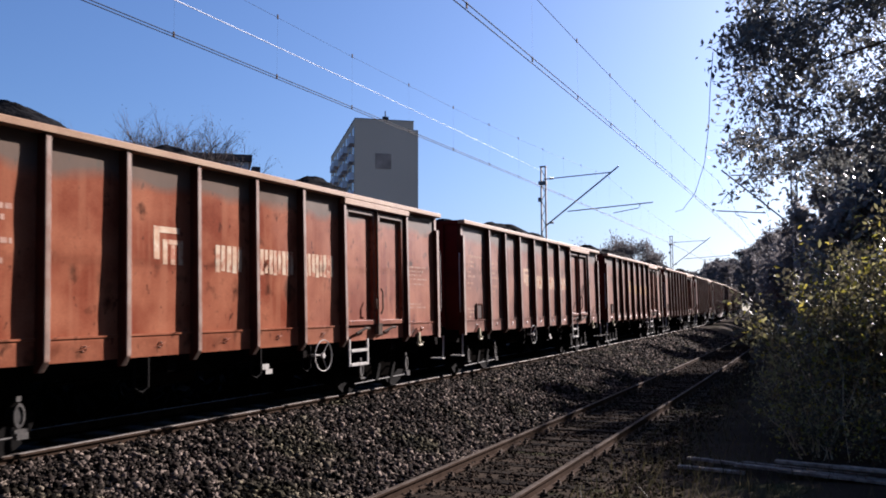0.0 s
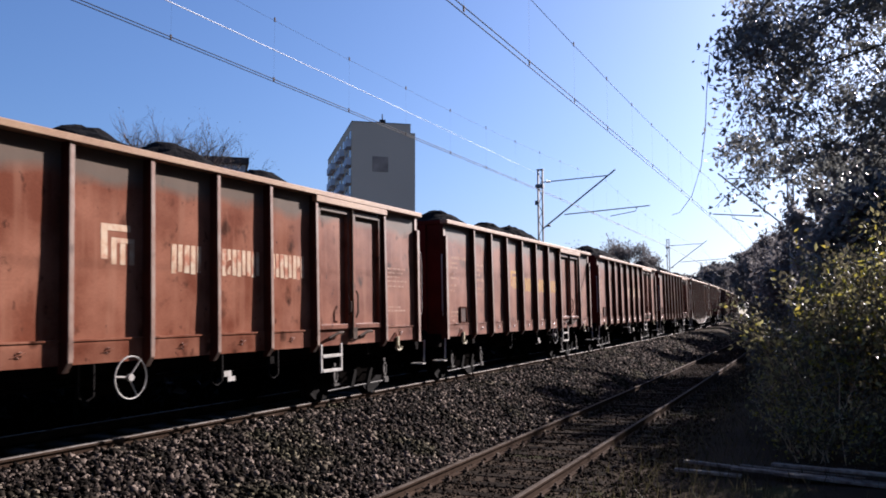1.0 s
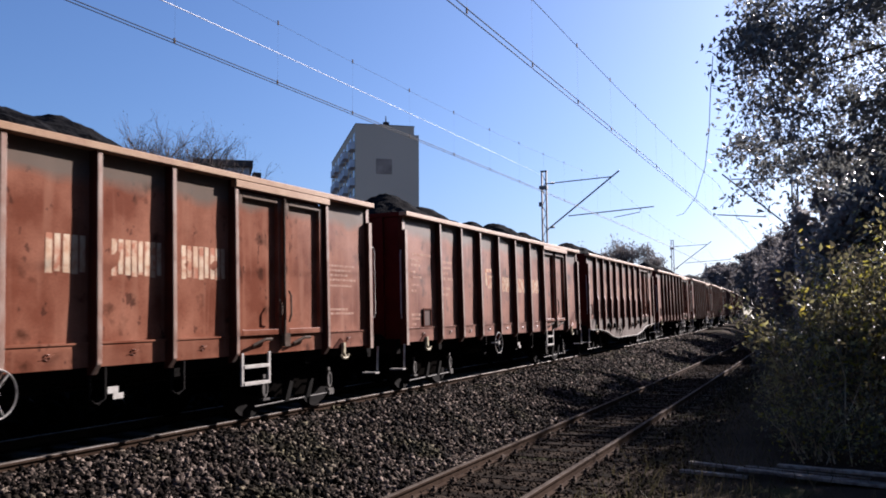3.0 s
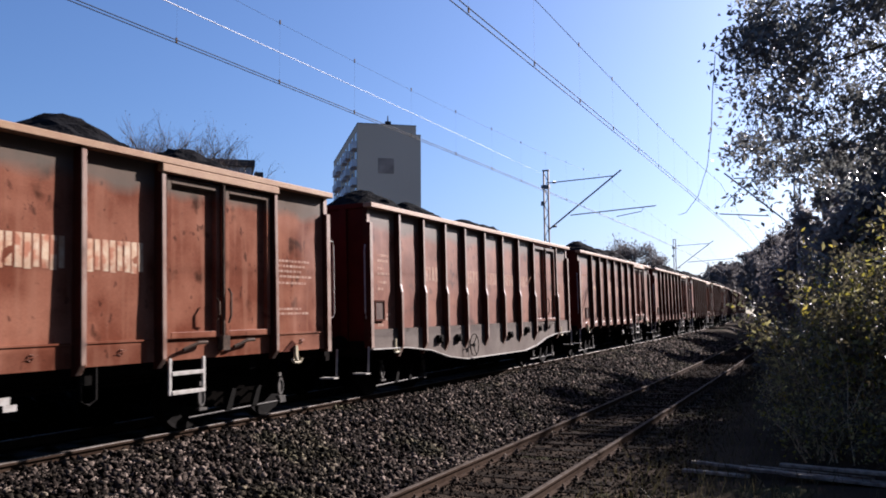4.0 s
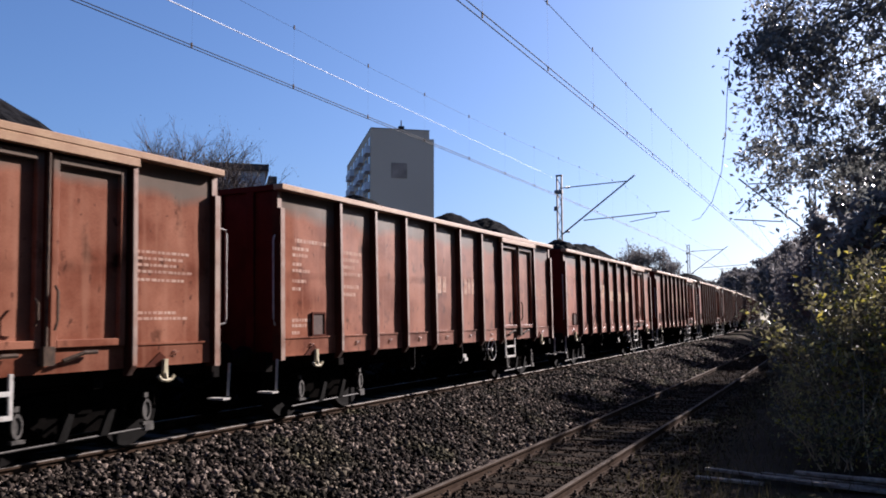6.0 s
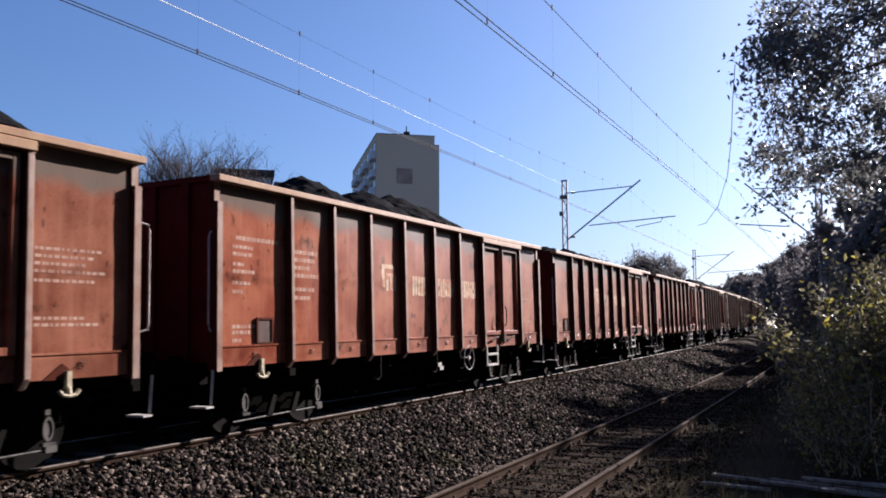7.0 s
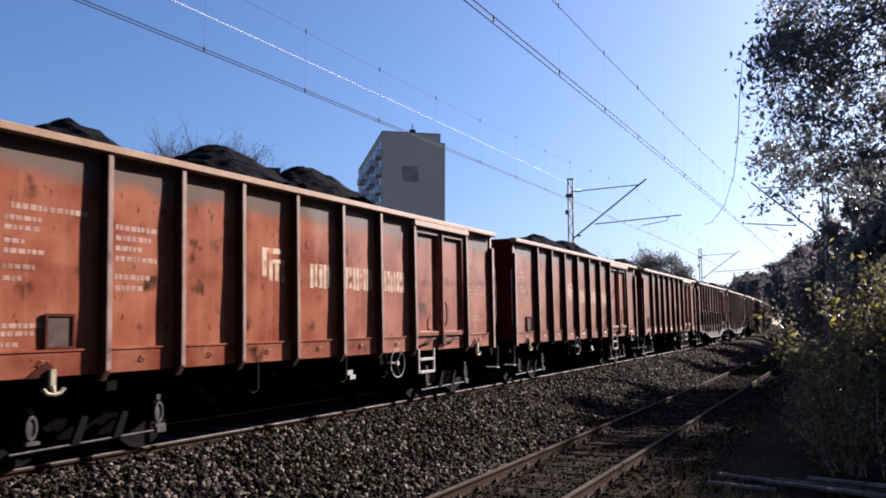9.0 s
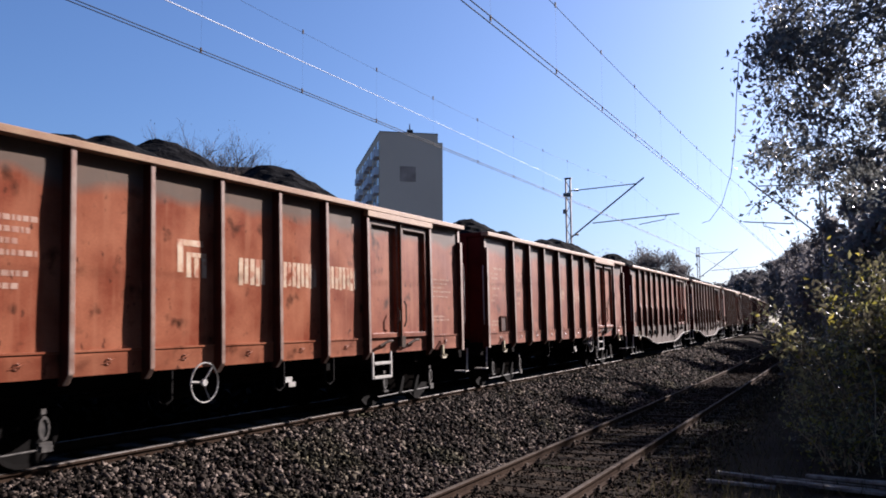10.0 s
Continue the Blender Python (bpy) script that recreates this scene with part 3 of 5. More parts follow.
def wheel_profile():
    return [(-0.07, 0.08), (-0.065, 0.40), (-0.07, 0.455), (0.035, 0.46), (0.042, 0.49), (0.065, 0.485), (0.068, 0.42), (0.03, 0.37), (0.02, 0.20), (0.075, 0.13), (0.08, 0.08)]


def wheelset_mesh():
    b = Build()
    b.lathe((0, 0, 0), (1, 0, 0), [(-1.02, 0.065), (-0.85, 0.07), (-0.6, 0.085), (0.6, 0.085), (0.85, 0.07), (1.02, 0.065)], 12)
    for sgn in (-1, 1):
        b.lathe((sgn * 0.755, 0, 0), (-sgn, 0, 0), wheel_profile(), 28)
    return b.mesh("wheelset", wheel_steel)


def bogie_frame_mesh():
    """Cast side frames with axle boxes, springs and a bolster."""
    b = Build()
    for sx in (-1, 1):
        x0, x1 = sorted((sx * 0.88, sx * 0.97))
        pts = [(-1.25, 0.62), (-0.55, 0.74), (0.55, 0.74), (1.25, 0.62), (1.25, 0.50), (0.72, 0.46), (0.42, 0.26), (-0.42, 0.26), (-0.72, 0.46), (-1.25, 0.50)]
        k, n = len(b.v), len(pts)
        for x in (x0, x1):
            b.v += [(x, y, z) for y, z in pts]
        b.f += [tuple(k + i for i in range(n)), tuple(k + n + i for i in reversed(range(n)))]
        b.f += [(k + i, k + n + i, k + n + (i + 1) % n, k + (i + 1) % n) for i in range(n)]
        for y in (-0.9, 0.9):
            b.lathe((sx * 1.0, y, 0.46), (sx, 0, 0), [(-0.1, 0.13), (0.06, 0.13), (0.08, 0.09), (0.10, 0.09)], 12)
            for d in (-0.24, 0.24):
                b.lathe((sx * 0.95, y + d, 0.44), (0, 0, 1), [(0, 0.075), (0.05, 0.075), (0.06, 0.06), (0.20, 0.06), (0.21, 0.08)], 8)
    b.box(-1.0, 1.0, -0.18, 0.18, 0.48, 0.76)
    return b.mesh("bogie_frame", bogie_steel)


def axle_cover_mesh():
    """The dusty cast cover of an axle box: an upright oval with a raised lip and a bolted foot."""
    b = Build()
    n = 14
    for x, k in ((1.10, 1.0), (1.135, 1.0), (1.135, 0.72), (1.122, 0.66)):
        b.v += [(x, 0.070 * k * math.cos(6.2832 * i / n), 0.45 + 0.135 * k * math.sin(6.2832 * i / n)) for i in range(n)]
    for r in range(3):
        b.f += [(r * n + i, r * n + (i + 1) % n, (r + 1) * n + (i + 1) % n, (r + 1) * n + i) for i in range(n)]
    b.f.append(tuple(3 * n + i for i in range(n)))
    b.box(1.08, 1.15, -0.07, 0.09, 0.27, 0.305)
    b.box(1.08, 1.12, -0.03, 0.03, 0.60, 0.66)
    return b.mesh("axle_box_cover", cover_steel)


def brake_rod_mesh():
    """The low pull rod beside the wheels, with its end forks."""
    b = Build().tube([(1.12, -1.15, 0.20), (1.12, -0.2, 0.215), (1.12, 0.9, 0.23)], 0.014, 5)
    b.box(1.09, 1.15, 0.86, 1.0, 0.20, 0.27)
    return b.mesh("brake_rod", cover_steel)


def brake_hanger_mesh():
    b = Build()
    b.put([(x, y, z) for x in (-0.03, 0.03) for y, z in ((-0.12, 0.22), (0.0, 0.22), (0.10, 0.50), (0.02, 0.52))],
          [(4, 5, 6, 7), (3, 2, 1, 0), (0, 1, 5, 4), (1, 2, 6, 5), (2, 3, 7, 6), (3, 0, 4, 7)])
    return b.tube([(-0.36, 0, 0.42), (0, 0.03, 0.42)], 0.02, 5).mesh("brake_hanger", hanger_steel)


def ladder_mesh():
    b = Build()
    y = Y0 + 8.80
    for q in (0, 0.62):
        b.box(1.43, 1.46, y + q - 0.025, y + q + 0.025, 0.56, 1.02)
    for z in (0.56, 0.80):
        b.box(1.40, 1.47, y + 0.025, y + 0.595, z, z + 0.05)
    return b.mesh("step_ladder", white_steel, 0.004)


def handwheel_mesh(mat):
    b = Build()
    b.ring((0, 0, 0), (1, 0, 0), 0.25, 0.010, 24, 5)
    for i in range(3):
        a = math.pi * (0.3 + i * 2 / 3)
        b.tube([(-0.03, 0, 0), (0, 0.25 * math.cos(a), 0.25 * math.sin(a))], 0.010, 5)
    b.lathe((-0.30, 0, 0), (1, 0, 0), [(0, 0.02), (0.26, 0.02), (0.27, 0.045), (0.31, 0.045)], 8)
    return b.mesh("handwheel", mat)


def hook_mesh(mat):
    b = Build()
    b.box(-0.03, 0.02, -0.03, 0.03, -0.05, 0.14)
    b.tube([(0.0, 0.0, -0.03), (0.02, 0.0, -0.10)], 0.028, 6)
    b.tube([(0.02, -0.13, -0.06), (0.02, -0.08, -0.11), (0.02, 0.0, -0.12), (0.02, 0.08, -0.11), (0.02, 0.13, -0.06)], 0.022, 6)
    return b.mesh("rope_hook", mat)


def hook_shadow_mesh():
    """A dark three-cornered plate that stands for the rope hook's cast shadow."""
    pts = [(x, y, z) for x in (PANEL_X + 0.024, PANEL_X + 0.036) for y, z in ((-0.30, 0.985), (0.06, 0.985), (0.02, 1.10), (-0.06, 1.155))]
    return Build().put(pts, [(4, 5, 6, 7), (3, 2, 1, 0), (0, 1, 5, 4), (1, 2, 6, 5), (2, 3, 7, 6), (3, 0, 4, 7)]).mesh("hook_gusset", rib_flank)


def placard_mesh():
    b = Build()
    y0, y1, z0, z1, x = 0, 0.31, 0, 0.32, PANEL_X + 0.017
    for q in ((y0 - 0.03, y0, z0 - 0.03, z1 + 0.03), (y1, y1 + 0.03, z0 - 0.03, z1 + 0.03), (y0, y1, z1, z1 + 0.03), (y0, y1, z0 - 0.03, z0)):
        b.box(x - 0.004, x + 0.020, *q)
    return b.mesh("placard_frame", rib_flank)


def underframe_mesh():
    b = Build()
    for sx in (-1, 1):
        b.box(sx * 1.12 - 0.06, sx * 1.12 + 0.06, -6.43, 6.43, 0.84, 1.06)
        b.box(sx * 0.25 - 0.08, sx * 0.25 + 0.08, -6.43, 6.43, 0.80, 1.06)
    b.box(-1.33, 1.33, -6.31, 6.31, 1.062, 1.12)
    for y in (-6.45, -4.5, -1.5, 1.5, 4.5, 6.45):
        b.box(-1.30, 1.30, y - 0.07, y + 0.07, 0.78, 1.055)
    b.lathe((0.45, -1.2, 0.72), (0, 1, 0), [(0, 0.18), (0.04, 0.2), (0.9, 0.2), (0.94, 0.18)], 14)
    b.tube([(0.8, -3.0, 0.72), (0.8, 3.0, 0.72)], 0.03, 6)
    b.tube([(1.0, -5.6, 0.80), (1.0, 5.6, 0.80)], 0.025, 6)
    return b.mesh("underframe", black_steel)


def rigging_mesh():
    """A bent brake hanger under the sole bar."""
    return Build().tube([(1.36, 0, 0.99), (1.36, 0, 0.62), (1.36, 0.12, 0.56), (1.36, 0.22, 0.62), (1.36, 0.22, 0.98)], 0.02, 5).mesh("brake_hanger", wheel_steel)


def panel_box_mesh():
    b = Build()
    b.box(1.372, 1.378, 0.30, 0.46, 0.67, 0.75)
    b.box(1.372, 1.378, 0.38, 0.54, 0.60, 0.669)
    return b.mesh("brake_plate", white_steel)


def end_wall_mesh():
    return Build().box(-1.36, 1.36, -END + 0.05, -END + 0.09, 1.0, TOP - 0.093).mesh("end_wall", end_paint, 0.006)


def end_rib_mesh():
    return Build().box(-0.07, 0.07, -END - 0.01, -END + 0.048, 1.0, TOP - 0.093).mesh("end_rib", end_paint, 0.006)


def rim_mesh(lintel):
    b = Build()
    for sx in (-1, 1):
        x0, x1 = sorted((sx * 1.33, sx * 1.50))
        b.box(x0, x1, -END, END, TOP - 0.09, TOP)
    if lintel:  # deeper over the door
        b.box(1.40, 1.499, Y0 + 8.62, Y0 + 11.05, TOP - 0.20, TOP - 0.0905)
    return b.mesh("top_rim", rim_paint, 0.010)


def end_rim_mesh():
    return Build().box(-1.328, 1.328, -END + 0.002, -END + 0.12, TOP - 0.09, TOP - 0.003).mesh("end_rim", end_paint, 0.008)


def corner_post_mesh(x, y):
    b = Build()
    for q, z0, z1 in ((1.45, 0.94, TOP - 0.36), (1.39, TOP - 0.36, TOP - 0.091)):
        k = len(b.v)
        for z in (z0, z1):
            b.v += [(x * 1.30, y - 0.06, z), (x * q, y - 0.05, z), (x * q, y + 0.05, z), (x * 1.30, y + 0.06, z)]
        b.f += [tuple(k + i for i in f) for f in ((3, 2, 1, 0), (4, 5, 6, 7), (0, 1, 5, 4), (1, 2, 6, 5), (2, 3, 7, 6), (3, 0, 4, 7))]
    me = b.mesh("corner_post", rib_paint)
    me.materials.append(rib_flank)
    # all but the outer face take the red that stands for shade
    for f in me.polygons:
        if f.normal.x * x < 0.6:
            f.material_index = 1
    return me


def far_side_mesh(mat):
    b = Build().box(-1.37, -1.34, -6.33, 6.33, 1.0, TOP - 0.09)
    for r in RIBS[False]:
        b.box(-1.48, -1.37, Y0 + r - 0.05, Y0 + r + 0.05, 0.95, TOP - 0.09)
    return b.mesh("far_side_wall", mat)


def sill_mesh(a, c, mat):
    """The band under a side sheet, with its ledge and lashing eye."""
    b = Build()
    b.box(PANEL_X - 0.02, PANEL_X + 0.022, Y0 + a + 0.07, Y0 + c - 0.07, 0.99, 1.245)
    b.box(PANEL_X - 0.01, PANEL_X + 0.036, Y0 + a + 0.07, Y0 + c - 0.07, 1.25, 1.272)
    y = Y0 + (a + c) / 2
    b.ring((PANEL_X + 0.026, y, 1.13), (1, 0, 0), 0.035, 0.008, 10, 4)
    b.tube([(PANEL_X + 0.02, y - 0.10, 1.10), (PANEL_X + 0.035, y, 1.13), (PANEL_X + 0.02, y + 0.10, 1.16)], 0.009, 4)
    return b.mesh("sill", mat)


def buffer_mesh():
    b = Build()
    b.lathe((0, 0, 0), (0, -1, 0), [(0, 0.16), (0.06, 0.16), (0.07, 0.11), (0.30, 0.11), (0.31, 0.09), (0.47, 0.09), (0.48, 0.20), (0.51, 0.225), (0.53, 0.21)], 16)
    return b.mesh("buffer", black_steel)


def coupling_mesh():
    b = Build().box(-0.06, 0.06, -6.78, -6.43, 0.90, 1.02)
    b.ring((0, -6.85, 0.90), (1, 0, 0), 0.13, 0.022, 12, 5)
    return b.mesh("coupling", black_steel)


def hose_mesh():
    return Build().tube([(0.35, -6.44, 0.80), (0.36, -6.60, 0.66), (0.36, -6.76, 0.59), (0.34, -6.97, 0.58)], 0.03, 6).mesh("brake_hose", black_steel)


def shunter_step_mesh():
    b = Build()
    b.tube([(1.40, -6.39, 0.96), (1.40, -6.42, 0.52)], 0.02, 5)
    b.box(1.16, 1.44, -6.56, -6.42, 0.475, 0.50)
    return b.mesh("shunter_step", white_steel)


def handrail_mesh(side):
    """A bent grab rail that stands off the end wall, side -1 or 1 along the wagon."""
    b, reach = Build(), 6.56 if side > 0 else 6.46
    b.tube([(1.33, side * (END - 0.05), 1.45), (1.38, side * (reach - 0.02), 1.50), (1.38, side * reach, 1.56), (1.38, side * reach, 2.70), (1.38, side * (reach - 0.02), 2.76), (1.33, side * (END - 0.05), 2.80)], 0.014, 6)
    return b.mesh("handrail", white_steel)


def belly_mesh(mat):
    """A fish-belly side sill, deepest in the middle of the wagon."""
    b = Build()
    ys = [-6.33, -5.0, -3.9, -3.0, -2.0, 2.0, 3.0, 3.9, 5.0, 6.33]
    zs = [0.92, 0.90, 0.80, 0.62, 0.52, 0.52, 0.62, 0.80, 0.90, 0.92]
    for y, z in zip(ys, zs):
        b.v += [(1.38, y, z), (1.405, y, z), (1.405, y, 1.26), (1.38, y, 1.26)]
    for i in range(len(ys) - 1):
        for j in range(4):
            k = (j + 1) % 4
            b.f.append((i * 4 + j, i * 4 + k, i * 4 + 4 + k, i * 4 + 4 + j))
    n = 4 * len(ys)
    b.f += [(3, 2, 1, 0), (n - 4, n - 3, n - 2, n - 1)]
    return b.mesh("belly_sill", mat)


# The flange is white to stand for the sunlit edge of the sill.
def belly_flange():
    b = Build()
    ys = [-6.33, -5.0, -3.9, -3.0, -2.0, 2.0, 3.0, 3.9, 5.0, 6.33]
    zs = [0.92, 0.90, 0.80, 0.62, 0.52, 0.52, 0.62, 0.80, 0.90, 0.92]
    for y, z in zip(ys, zs):
        b.v += [(1.38, y, z - 0.022), (1.465, y, z - 0.022), (1.465, y, z - 0.002), (1.38, y, z - 0.002)]
    for i in range(len(ys) - 1):
        for j in range(4):
            q = (j + 1) % 4
            b.f.append((i * 4 + j, i * 4 + q, i * 4 + 4 + q, i * 4 + 4 + j))
    n = 4 * len(ys)
    b.f += [(3, 2, 1, 0), (n - 4, n - 3, n - 2, n - 1)]
    return b.mesh("belly_flange", white_steel)


def belly_bracket():
    b = Build().box(1.406, 1.47, -0.12, 0.12, -0.07, 0.09).box(1.47, 1.50, -0.06, 0.06, -0.05, 0.05)
    return b.mesh("sill_bracket", black_steel, 0.01)


WHEELSETS = []


def wagon(number, tone, fishbelly, wheel_at, load):
    """One open coal wagon, built about the middle of its length at rail level."""
    mat = PAINTS[tone]
    colour = ("rust-orange", "oxide-red", "brick-red", "brown-red")[tone]
    kind_words = f"{colour} ribbed open coal wagon with a grey fish-belly sill" if fishbelly else f"{colour} ribbed steel open wagon heaped with black coal"
    w = thing("coal_wagon", None, kind_words, "freight wagon", "wagons of the coal train")
    part("underframe", cached("underframe", underframe_mesh), w, "sooty underframe, blackened for the shade under the wagon")
    for i, (a, c) in enumerate(bays(fishbelly)):
        part("side_panel", cached(("panel", i, tone, fishbelly), lambda: panel_mesh(a, c, 1.0, TOP - 0.09, mat, i + 10 * tone)), w)
        if not fishbelly:
            part("sill", cached(("sill", i, tone), lambda: sill_mesh(a, c, mat)), w)
    d0, d1 = RIBS[fishbelly][-2:]
    door = (d0 + d1) / 2
    part("sill", cached(("sill", "door", tone, fishbelly), lambda: sill_mesh(d0, d1, mat)), w)
    for r in RIBS[fishbelly]:
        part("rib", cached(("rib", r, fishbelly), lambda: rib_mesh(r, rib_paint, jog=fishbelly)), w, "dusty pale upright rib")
    for a, c in ((d0 + 0.09, door - 0.055), (door + 0.055, d1 - 0.09)):
        part("door_leaf", cached(("leaf", a, tone), lambda: door_leaf(a, c, mat, TOP - (0.16 if fishbelly else 0.23))), w)
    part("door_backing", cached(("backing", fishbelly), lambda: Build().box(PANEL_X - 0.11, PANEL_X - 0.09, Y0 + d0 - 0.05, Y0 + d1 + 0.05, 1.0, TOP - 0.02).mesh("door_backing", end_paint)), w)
    part("door_latch", cached("door_bar", door_bar), w, "rusty door locking bar").matrix_basis = pose(0, Y0 + door, 0)
    part("far_side_wall", cached(("far", tone), lambda: far_side_mesh(mat)), w)
    part("top_rim", cached(("rim", fishbelly), lambda: rim_mesh(not fishbelly)), w, "pale dusty steel top rim")
    for y in (-END + 0.08, END - 0.08):
        for x in (-1, 1):
            part("corner_post", cached(("post", x, y), lambda: corner_post_mesh(x, y)), w)
    for turn in (0, 180):
        part("end_wall", cached("end", end_wall_mesh), w, "end wall in red darkened for its shade").matrix_basis = pose(0, 0, 0, 0, 0, turn)
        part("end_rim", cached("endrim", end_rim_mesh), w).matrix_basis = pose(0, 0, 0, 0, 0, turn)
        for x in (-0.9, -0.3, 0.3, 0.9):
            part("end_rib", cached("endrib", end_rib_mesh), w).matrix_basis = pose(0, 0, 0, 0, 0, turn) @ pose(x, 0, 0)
        part("coupling", cached("coupling", coupling_mesh), w).matrix_basis = pose(0, 0, 0, 0, 0, turn)
        part("brake_hose", cached("hose", hose_mesh), w).matrix_basis = pose(0, 0, 0, 0, 0, turn)
        for x in (-0.875, 0.875):
            part("buffer", cached("buffer", buffer_mesh), w).matrix_basis = pose(0, 0, 0, 0, 0, turn) @ pose(x, -6.475, 1.0)
    part("shunter_step", cached("sstep", shunter_step_mesh), w, "grimy white shunter's step")
    part("shunter_step", cached("sstep", shunter_step_mesh), w, "grimy white shunter's step").matrix_basis = pose(0, 13.0, 0)
    for side in (-1, 1):
        part("handrail", cached(("rail_up", side), lambda: handrail_mesh(side)), w, "grimy white grab rail")
    if fishbelly:
        part("belly_sill", cached("belly", lambda: belly_mesh(belly_paint)), w, "pale grey fish-belly side sill")
        part("belly_flange", cached("flange", belly_flange), w, "bottom flange of the sill, coloured white for its sunlit edge")
        for y, z in ((2.72, 0.99), (3.72, 0.98), (7.05, 0.95), (8.4, 1.04), (9.45, 1.06), (10.2, 1.10)):
            part("sill_bracket", cached("sbr", belly_bracket), w).matrix_basis = pose(0, Y0 + y, z)
    else:
        part("step_ladder", cached("ladder", ladder_mesh), w, "white-painted two-rung step")
        for y in (-2.2, 0.05, 1.35):
            part("brake_hanger", cached("rigging", rigging_mesh), w).matrix_basis = pose(0, y, 0)
        part("brake_plate", cached("bplate", panel_box_mesh), w)
    board = part("placard_frame", cached("placard", placard_mesh), w, "dark steel placard frame")
    board.matrix_basis = pose(0, Y0 + (0.06 if fishbelly else 0.70), 1.44 if fishbelly else 1.30)
    part("placard", cached("board", lambda: Build().box(PANEL_X + 0.017, PANEL_X + 0.021, 0, 0.31, 0, 0.32).mesh("placard", plate_grey)), board)
    part("handwheel", cached(("hw", fishbelly), lambda: handwheel_mesh(black_steel if fishbelly else white_steel)), w, "black brake handwheel" if fishbelly else "white-painted brake handwheel").matrix_basis = pose(1.50, Y0 + wheel_at, 0.80)
    for y in (0.75, 11.55):
        part("rope_hook", cached("hook", lambda: hook_mesh(hook_paint)), w, "cream-painted rope hook").matrix_basis = pose(1.42, Y0 + y, 0.93)
        if not fishbelly:
            part("hook_gusset", cached("hook_shadow", hook_shadow_mesh), w).matrix_basis = pose(0, Y0 + y, 0)
    # worn lettering and stencils
    if fishbelly:
        letters = cached("let_f", lambda: letter_bars([(2.25, 2.85, 4), (4.45, 5.10, 4), (5.60, 6.35, 6), (6.80, 7.60, 7), (7.95, 8.80, 7)], 2.20, 2.50, faint_paint))
    elif number in (4, 9, 13):
        letters = cached("let_b", lambda: letter_bars([(5.25, 5.75, 2), (6.6, 7.2, 3)], 2.05, 2.40, faint_paint))
    elif number == 0:
        letters = cached("let_c", lambda: letter_bars([(5.58, 6.15, 5), (6.50, 7.34, 8), (7.68, 8.56, 8)], 2.04, 2.48, mark_paint))
    else:
        ink, tint = (yellow_mark, "yellow") if number == -1 else (faint_paint, "pale") if number == 3 else (mark_paint, "cream")
        letters = cached(("let_a", tint), lambda: letter_bars([(5.42, 6.02, 5), (6.42, 7.30, 8), (7.58, 8.46, 8)], 2.07, 2.45, ink))
        for me in cached(("emblem", tint), lambda: logo_meshes(ink, 4.25)):
            part("emblem_stroke", me, w, f"worn {tint} emblem stroke")
    for me in letters:
        part("letter_bar", me, w, "worn yellow lettering bar" if number == -1 else "worn cream lettering bar")
    if number == 3:
        for q, z, h in ((1.95, 2.70, 0.11), (1.80, 2.52, 0.11), (2.40, 2.28, 0.13)):
            part("stencil", stencil_lines(1.50, q, (z,), mark_paint, h), w)["kind"] = "stuff"
    part("stencil", cached("st_a", lambda: stencil_lines(11.15, 12.0, (2.36, 2.28, 2.20, 2.12, 2.02, 1.62, 1.55), faint_paint, 0.035)), w)["kind"] = "stuff"
    if number != 3 and not fishbelly:
        part("stencil", cached("st_b", lambda: stencil_lines(1.60, 2.22, (2.62, 2.50, 2.38, 2.26, 2.05, 1.92), faint_paint, 0.06)), w)["kind"] = "stuff"
    part("stencil", cached("st_c", lambda: stencil_lines(0.18, 0.62, (2.60, 2.50, 2.36, 2.26, 2.10, 1.98, 1.50, 1.42, 1.31), faint_paint, 0.05)), w)["kind"] = "stuff"
    if not fishbelly:
        part("stencil", cached("st_d", lambda: stencil_lines(0.25, 1.15, (2.72,), faint_paint, 0.06)), w)["kind"] = "stuff"
    part("coal_load", cached(("coal", load), lambda: coal_mesh(load, HEAPS.get(number))), w, "heaps of black coal")
    for y in (-4.5, 4.5):
        bogie = part("bogie", cached("bogie", bogie_frame_mesh), w, "cast bogie frame, blackened for the shade under the wagon")
        bogie.matrix_basis = pose(0, y, 0)
        for d in (-0.28, 0.30):
            part("brake_hanger", cached("hanger", brake_hanger_mesh), bogie).matrix_basis = pose(1.11, d, 0)
        part("brake_rod", cached("brake_rod", brake_rod_mesh), bogie)
        for d in (-0.9, 0.9):
            part("axle_box_cover", cached("axle_cover", axle_cover_mesh), bogie, "dusty grey axle box cover").matrix_basis = pose(0, d, 0)
        for d in (-0.9, 0.9):
            ws = part("wheelset", cached("wheelset", wheelset_mesh), bogie, "worn steel wheelset, blackened for the shade under the wagon")
            ws.matrix_basis = pose(0, d, 0.46)
            WHEELSETS.append((ws, d))
    return w


TRAIN = []
for number in range(-4, 18):
    rng = random.Random(number * 13 + 5)
    tone = {-4: 1, -3: 1, -2: 0, -1: 0, 0: 0, 1: 0, 2: 0, 3: 0, 4: 3, 5: 2, 6: 1, 7: 2, 8: 1}.get(number, rng.randrange(4))
    wheel = {-3: 7.9, -2: 4.6, 0: 4.9, 2: 4.45, 3: 7.75, 5: 7.7, 6: 7.9, 7: 7.9, 8: 4.6}.get(number, rng.choice((4.7, 7.8)))
    load = number if number in HEAPS else 20 + rng.randrange(6)
    TRAIN.append((number, wagon(number, tone, number in (2, 10, 11), wheel, load)))


